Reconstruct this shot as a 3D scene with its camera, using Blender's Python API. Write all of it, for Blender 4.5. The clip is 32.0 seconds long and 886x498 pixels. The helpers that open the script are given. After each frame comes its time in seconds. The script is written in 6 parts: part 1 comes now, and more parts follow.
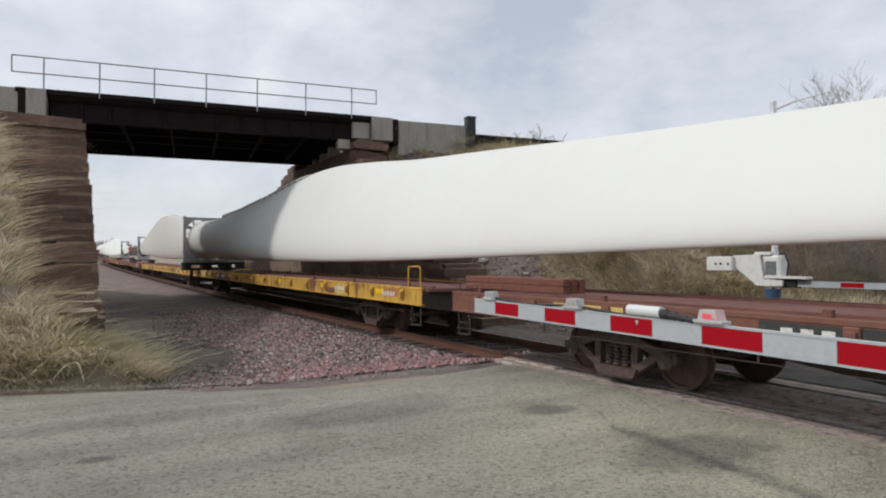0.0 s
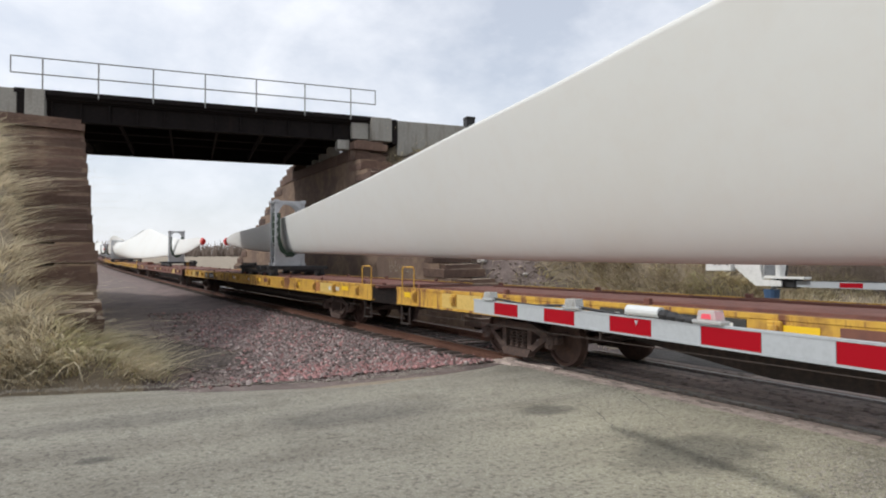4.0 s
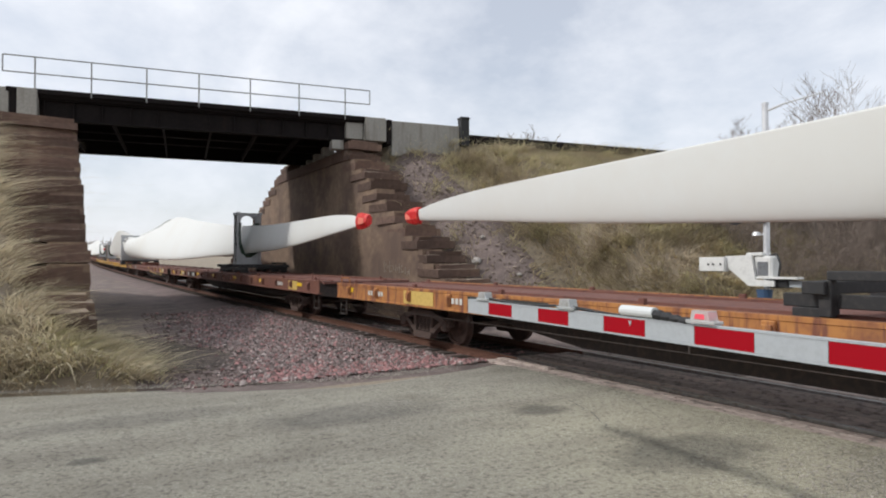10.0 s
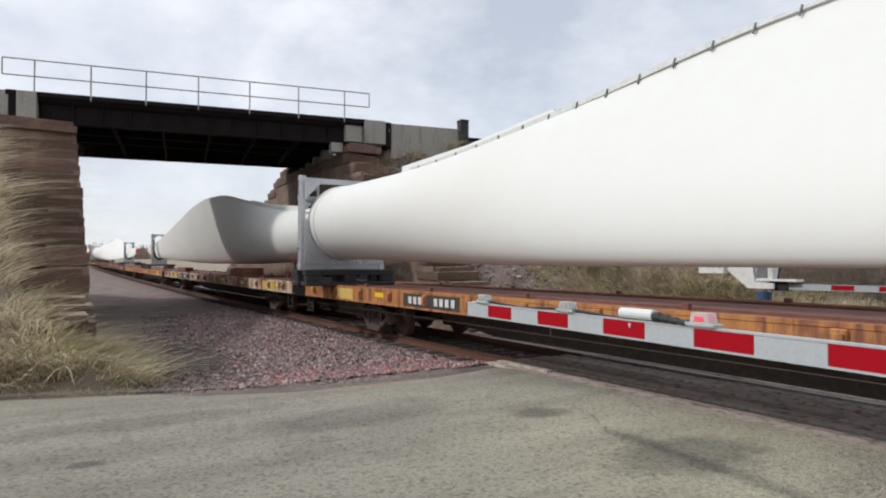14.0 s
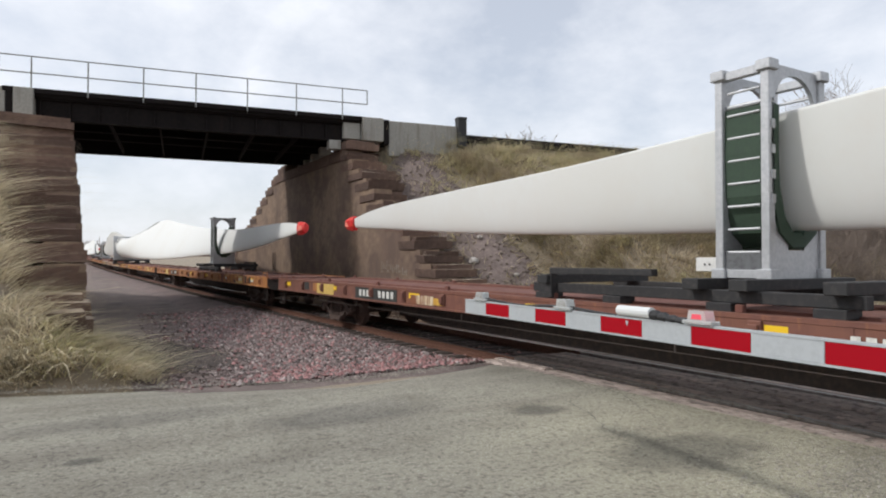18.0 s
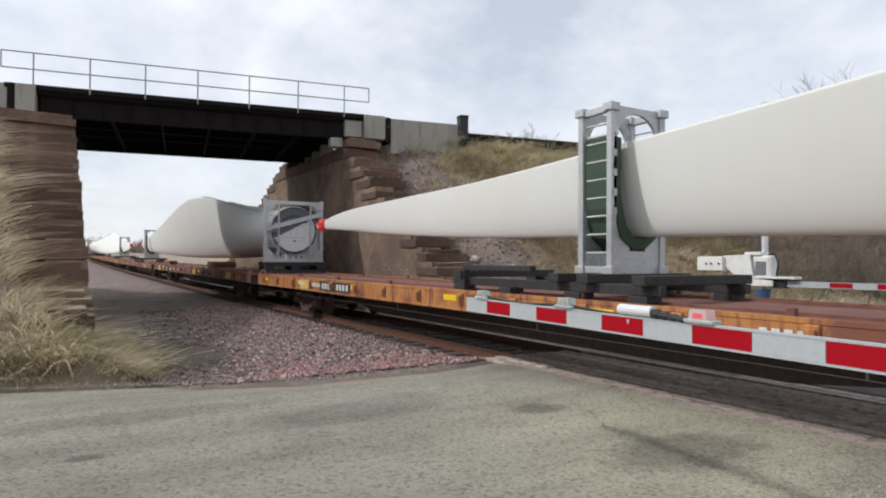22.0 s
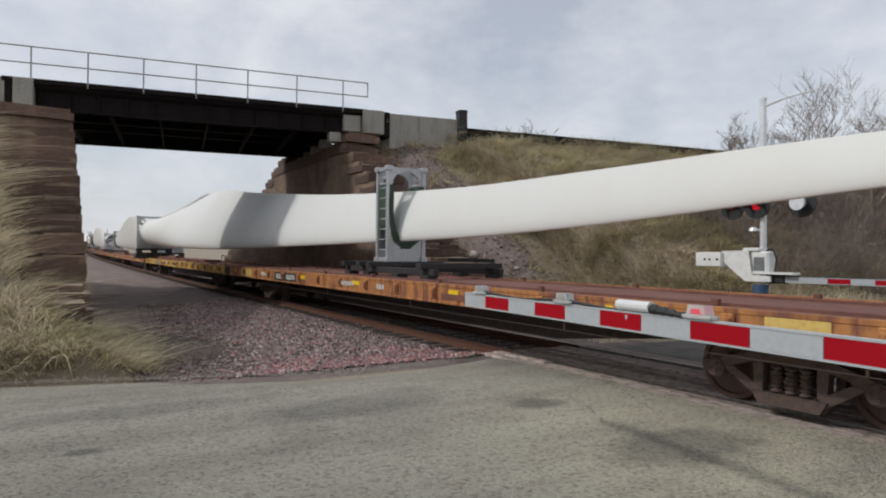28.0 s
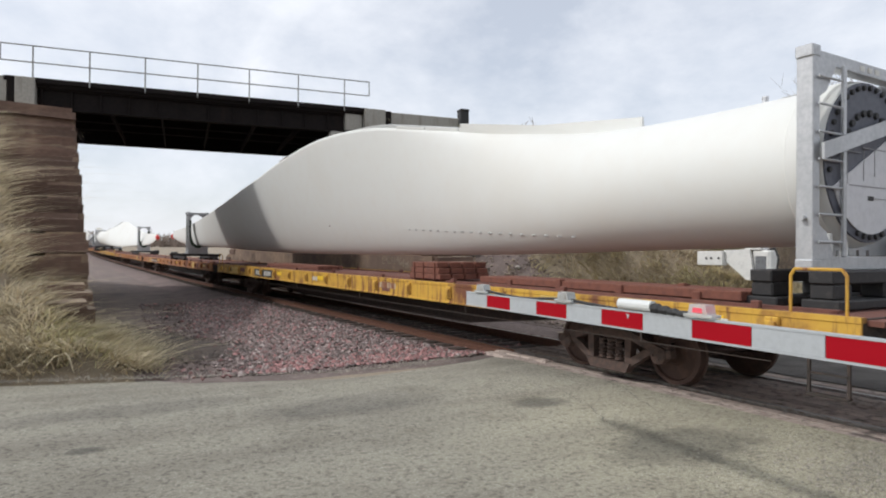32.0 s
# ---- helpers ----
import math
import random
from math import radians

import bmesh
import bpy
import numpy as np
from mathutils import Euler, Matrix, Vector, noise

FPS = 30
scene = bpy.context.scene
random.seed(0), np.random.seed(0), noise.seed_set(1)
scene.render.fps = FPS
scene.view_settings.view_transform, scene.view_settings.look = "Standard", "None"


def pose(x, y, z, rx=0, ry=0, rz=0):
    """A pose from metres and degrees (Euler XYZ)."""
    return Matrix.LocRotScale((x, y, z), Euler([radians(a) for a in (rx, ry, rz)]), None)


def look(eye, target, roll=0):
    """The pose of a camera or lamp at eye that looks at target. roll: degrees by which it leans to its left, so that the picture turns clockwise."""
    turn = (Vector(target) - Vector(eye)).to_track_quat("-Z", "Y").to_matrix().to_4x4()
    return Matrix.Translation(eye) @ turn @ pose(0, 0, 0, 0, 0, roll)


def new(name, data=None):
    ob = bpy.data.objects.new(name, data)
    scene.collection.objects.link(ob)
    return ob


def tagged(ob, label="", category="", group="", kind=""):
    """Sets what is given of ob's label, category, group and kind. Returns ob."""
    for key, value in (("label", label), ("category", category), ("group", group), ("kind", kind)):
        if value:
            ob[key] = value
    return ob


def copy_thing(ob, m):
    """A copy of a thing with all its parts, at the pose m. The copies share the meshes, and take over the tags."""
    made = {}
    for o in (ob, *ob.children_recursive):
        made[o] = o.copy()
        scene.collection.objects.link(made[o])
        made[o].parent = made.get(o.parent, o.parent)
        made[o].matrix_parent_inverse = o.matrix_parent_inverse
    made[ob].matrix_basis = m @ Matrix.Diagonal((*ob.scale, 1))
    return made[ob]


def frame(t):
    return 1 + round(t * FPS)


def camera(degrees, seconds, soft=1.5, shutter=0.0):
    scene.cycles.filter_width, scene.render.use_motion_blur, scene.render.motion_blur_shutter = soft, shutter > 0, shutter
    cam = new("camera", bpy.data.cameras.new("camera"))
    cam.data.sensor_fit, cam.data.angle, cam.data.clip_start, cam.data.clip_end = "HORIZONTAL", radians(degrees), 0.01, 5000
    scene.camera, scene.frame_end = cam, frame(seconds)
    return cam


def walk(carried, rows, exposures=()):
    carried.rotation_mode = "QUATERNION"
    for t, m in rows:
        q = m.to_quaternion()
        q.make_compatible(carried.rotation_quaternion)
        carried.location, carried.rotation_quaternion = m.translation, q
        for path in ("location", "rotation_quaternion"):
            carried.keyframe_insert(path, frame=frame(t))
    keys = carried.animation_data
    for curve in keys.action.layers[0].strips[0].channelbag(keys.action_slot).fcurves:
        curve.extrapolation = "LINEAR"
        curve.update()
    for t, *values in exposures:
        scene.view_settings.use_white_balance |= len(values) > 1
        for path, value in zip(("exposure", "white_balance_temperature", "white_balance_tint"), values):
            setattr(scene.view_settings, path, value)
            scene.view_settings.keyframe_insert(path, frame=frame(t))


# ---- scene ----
AIM = [  # seconds, turn to the right of the track, tilt, roll in degrees
    (0, 30.28, 1.18, -0.03), (0.5, 30.27, 1.09, -0.10), (1, 30.43, 1.07, -0.17), (1.5, 30.45, 1.08, -0.07), (2, 30.41, 1.06, -0.07), (2.5, 30.48, 1.09, -0.16),
    (3, 30.46, 1.11, -0.25), (3.5, 30.42, 1.16, -0.17), (5.5, 30.29, 1.33, 0.17), (6, 30.40, 1.26, 0.21), (6.5, 30.43, 1.25, 0.23), (7, 30.50, 1.21, 0.14),
    (7.5, 30.56, 1.24, 0.11), (8, 30.58, 1.24, 0.06), (8.5, 30.66, 1.22, 0.05), (9, 30.74, 1.25, 0.00), (9.5, 30.81, 1.24, -0.01), (10, 30.85, 1.23, -0.03),
    (10.5, 30.82, 1.26, 0.02), (11, 30.80, 1.26, -0.12), (11.5, 30.75, 1.28, -0.23), (12, 30.78, 1.28, -0.40), (12.5, 30.82, 1.30, -0.43), (13, 30.88, 1.35, -0.40),
    (13.5, 30.90, 1.42, -0.20), (14, 30.90, 1.46, -0.08), (14.5, 30.95, 1.49, -0.12), (16.5, 31.13, 1.41, -0.23), (17, 31.17, 1.39, -0.00), (17.5, 31.18, 1.33, 0.12),
    (18, 31.09, 1.24, 0.01), (18.5, 31.03, 1.16, -0.02), (19, 31.00, 1.09, -0.06), (19.5, 30.94, 1.01, 0.03), (20, 30.88, 1.00, 0.24), (20.5, 30.88, 1.00, 0.25),
    (21, 30.90, 1.02, 0.41), (21.5, 30.93, 1.04, 0.32), (22, 30.98, 1.07, 0.22), (22.5, 31.00, 1.09, 0.31), (23, 31.04, 1.03, 0.47), (23.5, 31.09, 0.97, 0.50),
    (24, 31.14, 0.91, 0.62), (24.5, 31.16, 0.88, 0.58), (25, 31.10, 0.85, 0.31), (25.5, 31.11, 0.83, 0.27), (27.5, 31.09, 0.71, 0.45), (28, 31.10, 0.64, 0.34),
    (28.5, 31.10, 0.60, 0.33), (29, 31.18, 0.46, 0.40), (29.5, 31.16, 0.36, 0.31), (30, 31.17, 0.33, 0.27), (30.5, 31.14, 0.32, 0.27), (31, 31.11, 0.32, 0.38),
    (31.5, 31.02, 0.43, 0.43), (32, 30.97, 0.55, 0.33),
]
EYE = (-7.40, 0.0, 1.72)


def aim(yaw, pitch, roll):
    """The pose of the standing camera: degrees to the right of the track's line, up, and of lean."""
    a, b = radians(yaw), radians(pitch)
    way = Vector((math.sin(a) * math.cos(b), math.cos(a) * math.cos(b), math.sin(b)))
    return look(EYE, Vector(EYE) + way * 10, roll)


EXPOSURE = [(0, -0.22), (1, -0.21), (2, -0.1), (3, 0), (6, 0.02), (7, -0.18), (8, -0.32), (9, -0.27), (10, -0.03), (11, 0), (12, -0.02), (13, 0.0), (14, -0.05), (17, -0.33), (18, 0),
            (19, 0.05), (20, -0.03), (21, 0), (22, 0.02), (23, 0.02), (24, 0), (25, 0.03), (28, -0.36), (29, -0.1), (30, 0), (31, 0.03), (32, 0)]
cam = camera(68.57, 32.0, soft=2.0)
walk(cam, [(t, aim(a, b, c)) for t, a, b, c in AIM], EXPOSURE)

# ---- sky, sun, exposure ----
scene.view_settings.exposure = 0.0
SUN = Vector((-0.70, 0.27, 0.66)).normalized()
world = bpy.data.worlds.new("sky")
scene.world = world
world.use_nodes = True


def node(tree, kind, **inputs):
    """A node with its attributes (lower case) and inputs (by name with _ for blanks, or in_0) set."""
    n = tree.nodes.new(kind)
    for k, v in inputs.items():
        if k.startswith("in_"):
            n.inputs[int(k[3:])].default_value = v
        else:
            n.inputs[k.replace("_", " ")].default_value = v
    return n


def build_sky():
    t = world.node_tree
    t.nodes.clear()
    out = t.nodes.new("ShaderNodeOutputWorld")
    back = node(t, "ShaderNodeBackground", Strength=0.122)
    sky = t.nodes.new("ShaderNodeTexSky")
    sky.sky_type, sky.sun_disc = "NISHITA", False
    sky.sun_elevation = math.asin(SUN.z)
    sky.sun_rotation = math.atan2(SUN.x, SUN.y)
    sky.air_density, sky.dust_density, sky.ozone_density = 1.0, 2.0, 1.5
    co = t.nodes.new("ShaderNodeTexCoord")
    mp = node(t, "ShaderNodeMapping", Scale=(1.0, 1.0, 1.7))
    n1 = node(t, "ShaderNodeTexNoise", Scale=2.4, Detail=7.0, Roughness=0.55, Distortion=0.35)
    n2 = node(t, "ShaderNodeTexNoise", Scale=7.0, Detail=5.0, Roughness=0.6)
    mix = node(t, "ShaderNodeMix", in_0=0.3)
    ramp = t.nodes.new("ShaderNodeValToRGB")
    ramp.color_ramp.elements[0].position, ramp.color_ramp.elements[0].color = 0.36, (0, 0, 0, 1)
    ramp.color_ramp.elements[1].position, ramp.color_ramp.elements[1].color = 0.60, (1, 1, 1, 1)
    mul = node(t, "ShaderNodeMath", in_1=0.48)
    mul.operation = "MULTIPLY_ADD"
    mul.inputs[2].default_value = 0.48
    cloud = node(t, "ShaderNodeMix")
    cloud.data_type = "RGBA"
    cloud.inputs[7].default_value = (8.1, 8.35, 8.9, 1)
    li = t.links.new
    li(co.outputs["Generated"], mp.inputs["Vector"])
    li(mp.outputs[0], n1.inputs["Vector"])
    li(mp.outputs[0], n2.inputs["Vector"])
    li(n1.outputs["Fac"], mix.inputs[2])
    li(n2.outputs["Fac"], mix.inputs[3])
    li(mix.outputs[0], ramp.inputs[0])
    li(ramp.outputs[0], mul.inputs[0])
    sep = t.nodes.new("ShaderNodeSeparateXYZ")              # the cloud closes towards the horizon
    low = node(t, "ShaderNodeMapRange", From_Min=0.0, From_Max=0.22, To_Min=0.92, To_Max=0.0)
    most = t.nodes.new("ShaderNodeMath")
    most.operation = "MAXIMUM"
    li(co.outputs["Generated"], sep.inputs[0])
    li(sep.outputs["Z"], low.inputs["Value"])
    li(low.outputs[0], most.inputs[0])
    li(mul.outputs[0], most.inputs[1])
    li(most.outputs[0], cloud.inputs[0])
    li(sky.outputs[0], cloud.inputs[6])
    li(cloud.outputs[2], back.inputs["Color"])
    li(back.outputs[0], out.inputs["Surface"])


build_sky()
sun = new("sun", bpy.data.lights.new("sun", "SUN"))
sun.data.energy, sun.data.angle, sun.data.color = 2.25, radians(4.0), (1.0, 0.98, 0.955)
sun.matrix_world = look(SUN * 200, (0, 0, 0))


# ---- materials ----
def material(name, colour, rough=0.8, metal=0.0, grain=None, stain=None, bump=None, vary=0.0, spec=None, glow=None, streak=None, leafy=0.0):
    """A node material. grain, stain: (scale, colour, lower, upper) noise layers over the colour; streak: the same, drawn out along z;
    bump: (scale, strength); vary: how far pieces differ in lightness; leafy: how much light passes through."""
    m = bpy.data.materials.new(name)
    m.use_nodes = True
    t = m.node_tree
    b = t.nodes["Principled BSDF"]
    li = t.links.new
    b.inputs["Roughness"].default_value, b.inputs["Metallic"].default_value = rough, metal
    if spec is not None:
        b.inputs["Specular IOR Level"].default_value = spec
    if glow:
        b.inputs["Emission Color"].default_value, b.inputs["Emission Strength"].default_value = (*glow[0], 1), glow[1]
    co = t.nodes.new("ShaderNodeTexCoord")
    last = t.nodes.new("ShaderNodeRGB").outputs[0]
    last.default_value = (*colour, 1)
    for layer, stretch in ((grain, 1), (stain, 1), (streak, 0.12)):
        if not layer:
            continue
        scale, tint, lo, hi = layer
        n = node(t, "ShaderNodeTexNoise", Scale=scale, Detail=6.0, Roughness=0.62)
        mp = node(t, "ShaderNodeMapping", Scale=(1, 1, stretch))
        li(co.outputs["Object"], mp.inputs["Vector"])
        li(mp.outputs[0], n.inputs["Vector"])
        r = node(t, "ShaderNodeMapRange", From_Min=lo, From_Max=hi)
        li(n.outputs["Fac"], r.inputs["Value"])
        x = t.nodes.new("ShaderNodeMix")
        x.data_type = "RGBA"
        x.inputs[7].default_value = (*tint, 1)
        li(r.outputs[0], x.inputs[0])
        li(last, x.inputs[6])
        last = x.outputs[2]
    if vary:
        oi = t.nodes.new("ShaderNodeObjectInfo")
        ge = t.nodes.new("ShaderNodeNewGeometry")
        add = node(t, "ShaderNodeMath")
        li(oi.outputs["Random"], add.inputs[0])
        li(ge.outputs["Random Per Island"], add.inputs[1])
        fr = node(t, "ShaderNodeMath")
        fr.operation = "FRACT"
        li(add.outputs[0], fr.inputs[0])
        r = node(t, "ShaderNodeMapRange", To_Min=1 - vary, To_Max=1 + vary)
        li(fr.outputs[0], r.inputs["Value"])
        h = t.nodes.new("ShaderNodeHueSaturation")
        li(r.outputs[0], h.inputs["Value"])
        li(last, h.inputs["Color"])
        last = h.outputs[0]
    li(last, b.inputs["Base Color"])
    if leafy:                                              # thin blades let light through
        tr, mx = t.nodes.new("ShaderNodeBsdfTranslucent"), node(t, "ShaderNodeMixShader", Fac=leafy)
        li(last, tr.inputs["Color"])
        li(b.outputs[0], mx.inputs[1])
        li(tr.outputs[0], mx.inputs[2])
        li(mx.outputs[0], t.nodes["Material Output"].inputs["Surface"])
    if bump:
        n = node(t, "ShaderNodeTexNoise", Scale=bump[0], Detail=8.0, Roughness=0.65)
        li(co.outputs["Object"], n.inputs["Vector"])
        bp = node(t, "ShaderNodeBump", Strength=bump[1], Distance=0.03)
        li(n.outputs["Fac"], bp.inputs["Height"])
        li(bp.outputs[0], b.inputs["Normal"])
    return m


M = {}
M["soil"] = material("dry_soil", (0.27, 0.222, 0.165), 0.95, grain=(9, (0.36, 0.30, 0.22), 0.4, 0.7), stain=(0.6, (0.20, 0.165, 0.12), 0.42, 0.66), bump=(14, 0.8))
M["cinder"] = material("cinder_path", (0.165, 0.128, 0.114), 0.95, grain=(9, (0.235, 0.185, 0.165), 0.45, 0.66), stain=(1.1, (0.11, 0.085, 0.077), 0.46, 0.66), bump=(26, 1.0))


def asphalt():
    """Old chip-sealed asphalt: stone chips at two sizes, wheel-worn streaks along the road, oily spots and one broad
    dark patch.
    """
    m = material("old_asphalt", (0.345, 0.327, 0.262), 0.93, grain=(62, (0.50, 0.48, 0.41), 0.53, 0.62), stain=(24, (0.195, 0.182, 0.15), 0.50, 0.64), bump=(60, 1.0))
    t = m.node_tree
    li = t.links.new
    b = t.nodes["Principled BSDF"]
    last = b.inputs["Base Color"].links[0].from_socket
    co = t.nodes.new("ShaderNodeTexCoord")

    def darken(fac, tint, last):
        x = t.nodes.new("ShaderNodeMix")
        x.data_type, x.blend_type = "RGBA", "MULTIPLY"
        x.inputs[7].default_value = (*tint, 1)
        li(fac, x.inputs[0])
        li(last, x.inputs[6])
        return x.outputs[2]
    for stretch, scale, lo, hi, tint in (((0.16, 1.0, 1.0), 1.5, 0.46, 0.70, (0.78, 0.77, 0.78)), ((0.3, 1, 1), 0.45, 0.40, 0.62, (0.84, 0.83, 0.83)), ((1, 1, 1), 1.2, 0.52, 0.72, (0.80, 0.79, 0.78))):
        mp = node(t, "ShaderNodeMapping", Scale=stretch)
        n = node(t, "ShaderNodeTexNoise", Scale=scale, Detail=7.0, Roughness=0.6)
        r = node(t, "ShaderNodeMapRange", From_Min=lo, From_Max=hi)
        li(co.outputs["Object"], mp.inputs["Vector"])
        li(mp.outputs[0], n.inputs["Vector"])
        li(n.outputs["Fac"], r.inputs["Value"])
        last = darken(r.outputs[0], tint, last)
    wob = node(t, "ShaderNodeTexNoise", Scale=3.2, Detail=5.0, Roughness=0.6)
    li(co.outputs["Object"], wob.inputs["Vector"])
    # the first is the broad dark patch on the track side of the gate arm
    for x, y, rx, ry, dark in ((-2.55, 3.85, 0.80, 0.46, 0.5), (-2.66, 5.78, 0.30, 0.24, 0.5), (-4.6, 6.7, 0.95, 0.42, 0.72), (-7.15, 6.25, 0.15, 0.09, 0.5), (-1.3, 2.6, 1.1, 0.35, 0.8), (-6.6, 7.6, 1.3, 0.3, 0.75)):
        mp = node(t, "ShaderNodeMapping", Location=(-x / rx, -y / ry, 0), Scale=(1 / rx, 1 / ry, 0))
        ln = t.nodes.new("ShaderNodeVectorMath")
        ln.operation = "LENGTH"
        ad = node(t, "ShaderNodeMath", in_1=1.1)
        ad.operation = "MULTIPLY_ADD"
        r = node(t, "ShaderNodeMapRange", From_Min=1.95, From_Max=1.15)
        r.interpolation_type = "SMOOTHSTEP"
        li(co.outputs["Object"], mp.inputs["Vector"])
        li(mp.outputs[0], ln.inputs[0])
        li(wob.outputs["Fac"], ad.inputs[0])
        li(ln.outputs["Value"], ad.inputs[2])
        li(ad.outputs[0], r.inputs["Value"])
        last = darken(r.outputs[0], (dark, dark, dark * 1.03), last)
    mp = node(t, "ShaderNodeMapping", Location=(0.75, -0.9, 0), Scale=(1 / 2.4, 1 / 3.2, 0))      # a paler ellipse beside the rails
    ln = t.nodes.new("ShaderNodeVectorMath")
    ln.operation = "LENGTH"
    r = node(t, "ShaderNodeMapRange", From_Min=1.5, From_Max=0.3)
    r.interpolation_type = "SMOOTHSTEP"
    li(co.outputs["Object"], mp.inputs["Vector"])
    li(mp.outputs[0], ln.inputs[0])
    li(ln.outputs["Value"], r.inputs["Value"])
    last = darken(r.outputs[0], (1.30, 1.29, 1.18), last)
    li(last, b.inputs["Base Color"])
    return m


M["asphalt"] = asphalt()
M["dark_road"] = material("dark_asphalt", (0.10, 0.092, 0.085), 0.95, grain=(40, (0.16, 0.145, 0.13), 0.48, 0.7), stain=(1.2, (0.06, 0.055, 0.05), 0.45, 0.65), bump=(50, 0.8))
M["patch"] = material("dark_patch", (0.125, 0.12, 0.105), 0.9, grain=(50, (0.16, 0.155, 0.145), 0.5, 0.75), bump=(70, 0.3))
M["ballast"] = material("ballast_bed", (0.155, 0.115, 0.105), 0.95, grain=(18, (0.24, 0.175, 0.165), 0.45, 0.65), stain=(0.8, (0.115, 0.09, 0.08), 0.45, 0.65), bump=(20, 0.9))
M["stone"] = material("ballast_stone", (0.195, 0.152, 0.142), 0.9, grain=(30, (0.14, 0.108, 0.102), 0.4, 0.7), vary=0.55)
M["stone_pink"] = material("pink_ballast_stone", (0.32, 0.168, 0.16), 0.9, grain=(30, (0.24, 0.135, 0.128), 0.4, 0.7), vary=0.45)
M["stone_pale"] = material("pale_ballast_stone", (0.36, 0.305, 0.285), 0.9, grain=(30, (0.28, 0.235, 0.22), 0.4, 0.7), vary=0.35)
M["rail"] = material("rusty_rail", (0.115, 0.054, 0.038), 0.75, 0.3, grain=(25, (0.17, 0.083, 0.053), 0.4, 0.65), bump=(40, 0.3))
M["railhead"] = material("worn_steel", (0.35, 0.34, 0.33), 0.35, 0.9, grain=(12, (0.2, 0.17, 0.15), 0.45, 0.7))
M["tie"] = material("tie_wood", (0.055, 0.042, 0.035), 0.9, grain=(20, (0.10, 0.08, 0.065), 0.45, 0.7), bump=(30, 0.6), vary=0.25)
M["blade"] = material("blade_gelcoat", (0.67, 0.68, 0.655), 0.55, grain=(3.0, (0.66, 0.66, 0.63), 0.45, 0.75), stain=(0.25, (0.645, 0.64, 0.60), 0.5, 0.75), spec=0.35)
M["girder"] = material("black_girder", (0.010, 0.008, 0.008), 0.9, 0.0, grain=(8, (0.016, 0.012, 0.011), 0.45, 0.7), streak=(3, (0.02, 0.013, 0.01), 0.58, 0.75), bump=(25, 0.2), spec=0.2)
M["concrete"] = material("grey_concrete", (0.33, 0.32, 0.29), 0.9, grain=(16, (0.26, 0.25, 0.225), 0.4, 0.7), streak=(3, (0.17, 0.15, 0.125), 0.52, 0.75), bump=(30, 0.35))
# fronts darkened, tops paled: the light on the steps is painted into the stone
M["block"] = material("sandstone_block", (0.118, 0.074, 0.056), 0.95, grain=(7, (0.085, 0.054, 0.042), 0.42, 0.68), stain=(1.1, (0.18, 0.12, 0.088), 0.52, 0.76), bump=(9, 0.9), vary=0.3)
M["block_lit"] = material("lit_block_top", (0.37, 0.29, 0.22), 0.95, grain=(8, (0.45, 0.365, 0.285), 0.42, 0.68), stain=(1.5, (0.17, 0.125, 0.09), 0.48, 0.7), bump=(12, 0.8), vary=0.2)
M["galv"] = material("galvanised_steel", (0.50, 0.51, 0.52), 0.5, 0.55, grain=(20, (0.40, 0.41, 0.43), 0.4, 0.7), stain=(1.5, (0.36, 0.37, 0.38), 0.5, 0.75))
M["railing"] = material("railing_pipe", (0.30, 0.31, 0.31), 0.6, 0.4, grain=(10, (0.2, 0.19, 0.18), 0.45, 0.7))
M["rust"] = material("rusted_deck", (0.165, 0.066, 0.048), 0.85, grain=(6, (0.11, 0.047, 0.037), 0.42, 0.66), stain=(0.9, (0.20, 0.095, 0.07), 0.5, 0.72), bump=(22, 0.35))
M["under"] = material("dark_underframe", (0.042, 0.034, 0.03), 0.85, 0.1, grain=(12, (0.075, 0.052, 0.042), 0.45, 0.7), bump=(25, 0.3))
M["truck"] = material("truck_steel", (0.105, 0.068, 0.055), 0.85, 0.1, grain=(14, (0.06, 0.045, 0.04), 0.42, 0.66), bump=(25, 0.3))
M["wheel"] = material("wheel_steel", (0.085, 0.052, 0.042), 0.7, 0.3, grain=(10, (0.13, 0.08, 0.06), 0.45, 0.7))
M["green"] = material("green_rubber", (0.034, 0.062, 0.038), 0.8, grain=(20, (0.03, 0.05, 0.035), 0.4, 0.7))
M["red"] = material("red_sheeting", (0.32, 0.0, 0.008), 0.5, spec=0.2)
M["plug"] = material("dark_red_plug", (0.09, 0.012, 0.015), 0.5)
M["fin"] = material("grey_fin", (0.42, 0.42, 0.41), 0.6)
M["guard"] = material("pale_guard_strip", (0.54, 0.55, 0.54), 0.6, grain=(12, (0.42, 0.43, 0.43), 0.45, 0.7))
M["white"] = material("white_sheeting", (0.40, 0.425, 0.44), 0.45, grain=(30, (0.36, 0.38, 0.395), 0.45, 0.7))
M["black"] = material("black_paint", (0.015, 0.015, 0.016), 0.6)
M["tippale"] = material("pale_red_panel", (0.80, 0.22, 0.16), 0.5, grain=(12, (0.70, 0.13, 0.09), 0.5, 0.7))
M["tipred"] = material("red_tip_cover", (0.58, 0.012, 0.015), 0.55, grain=(9, (0.75, 0.10, 0.05), 0.5, 0.7))


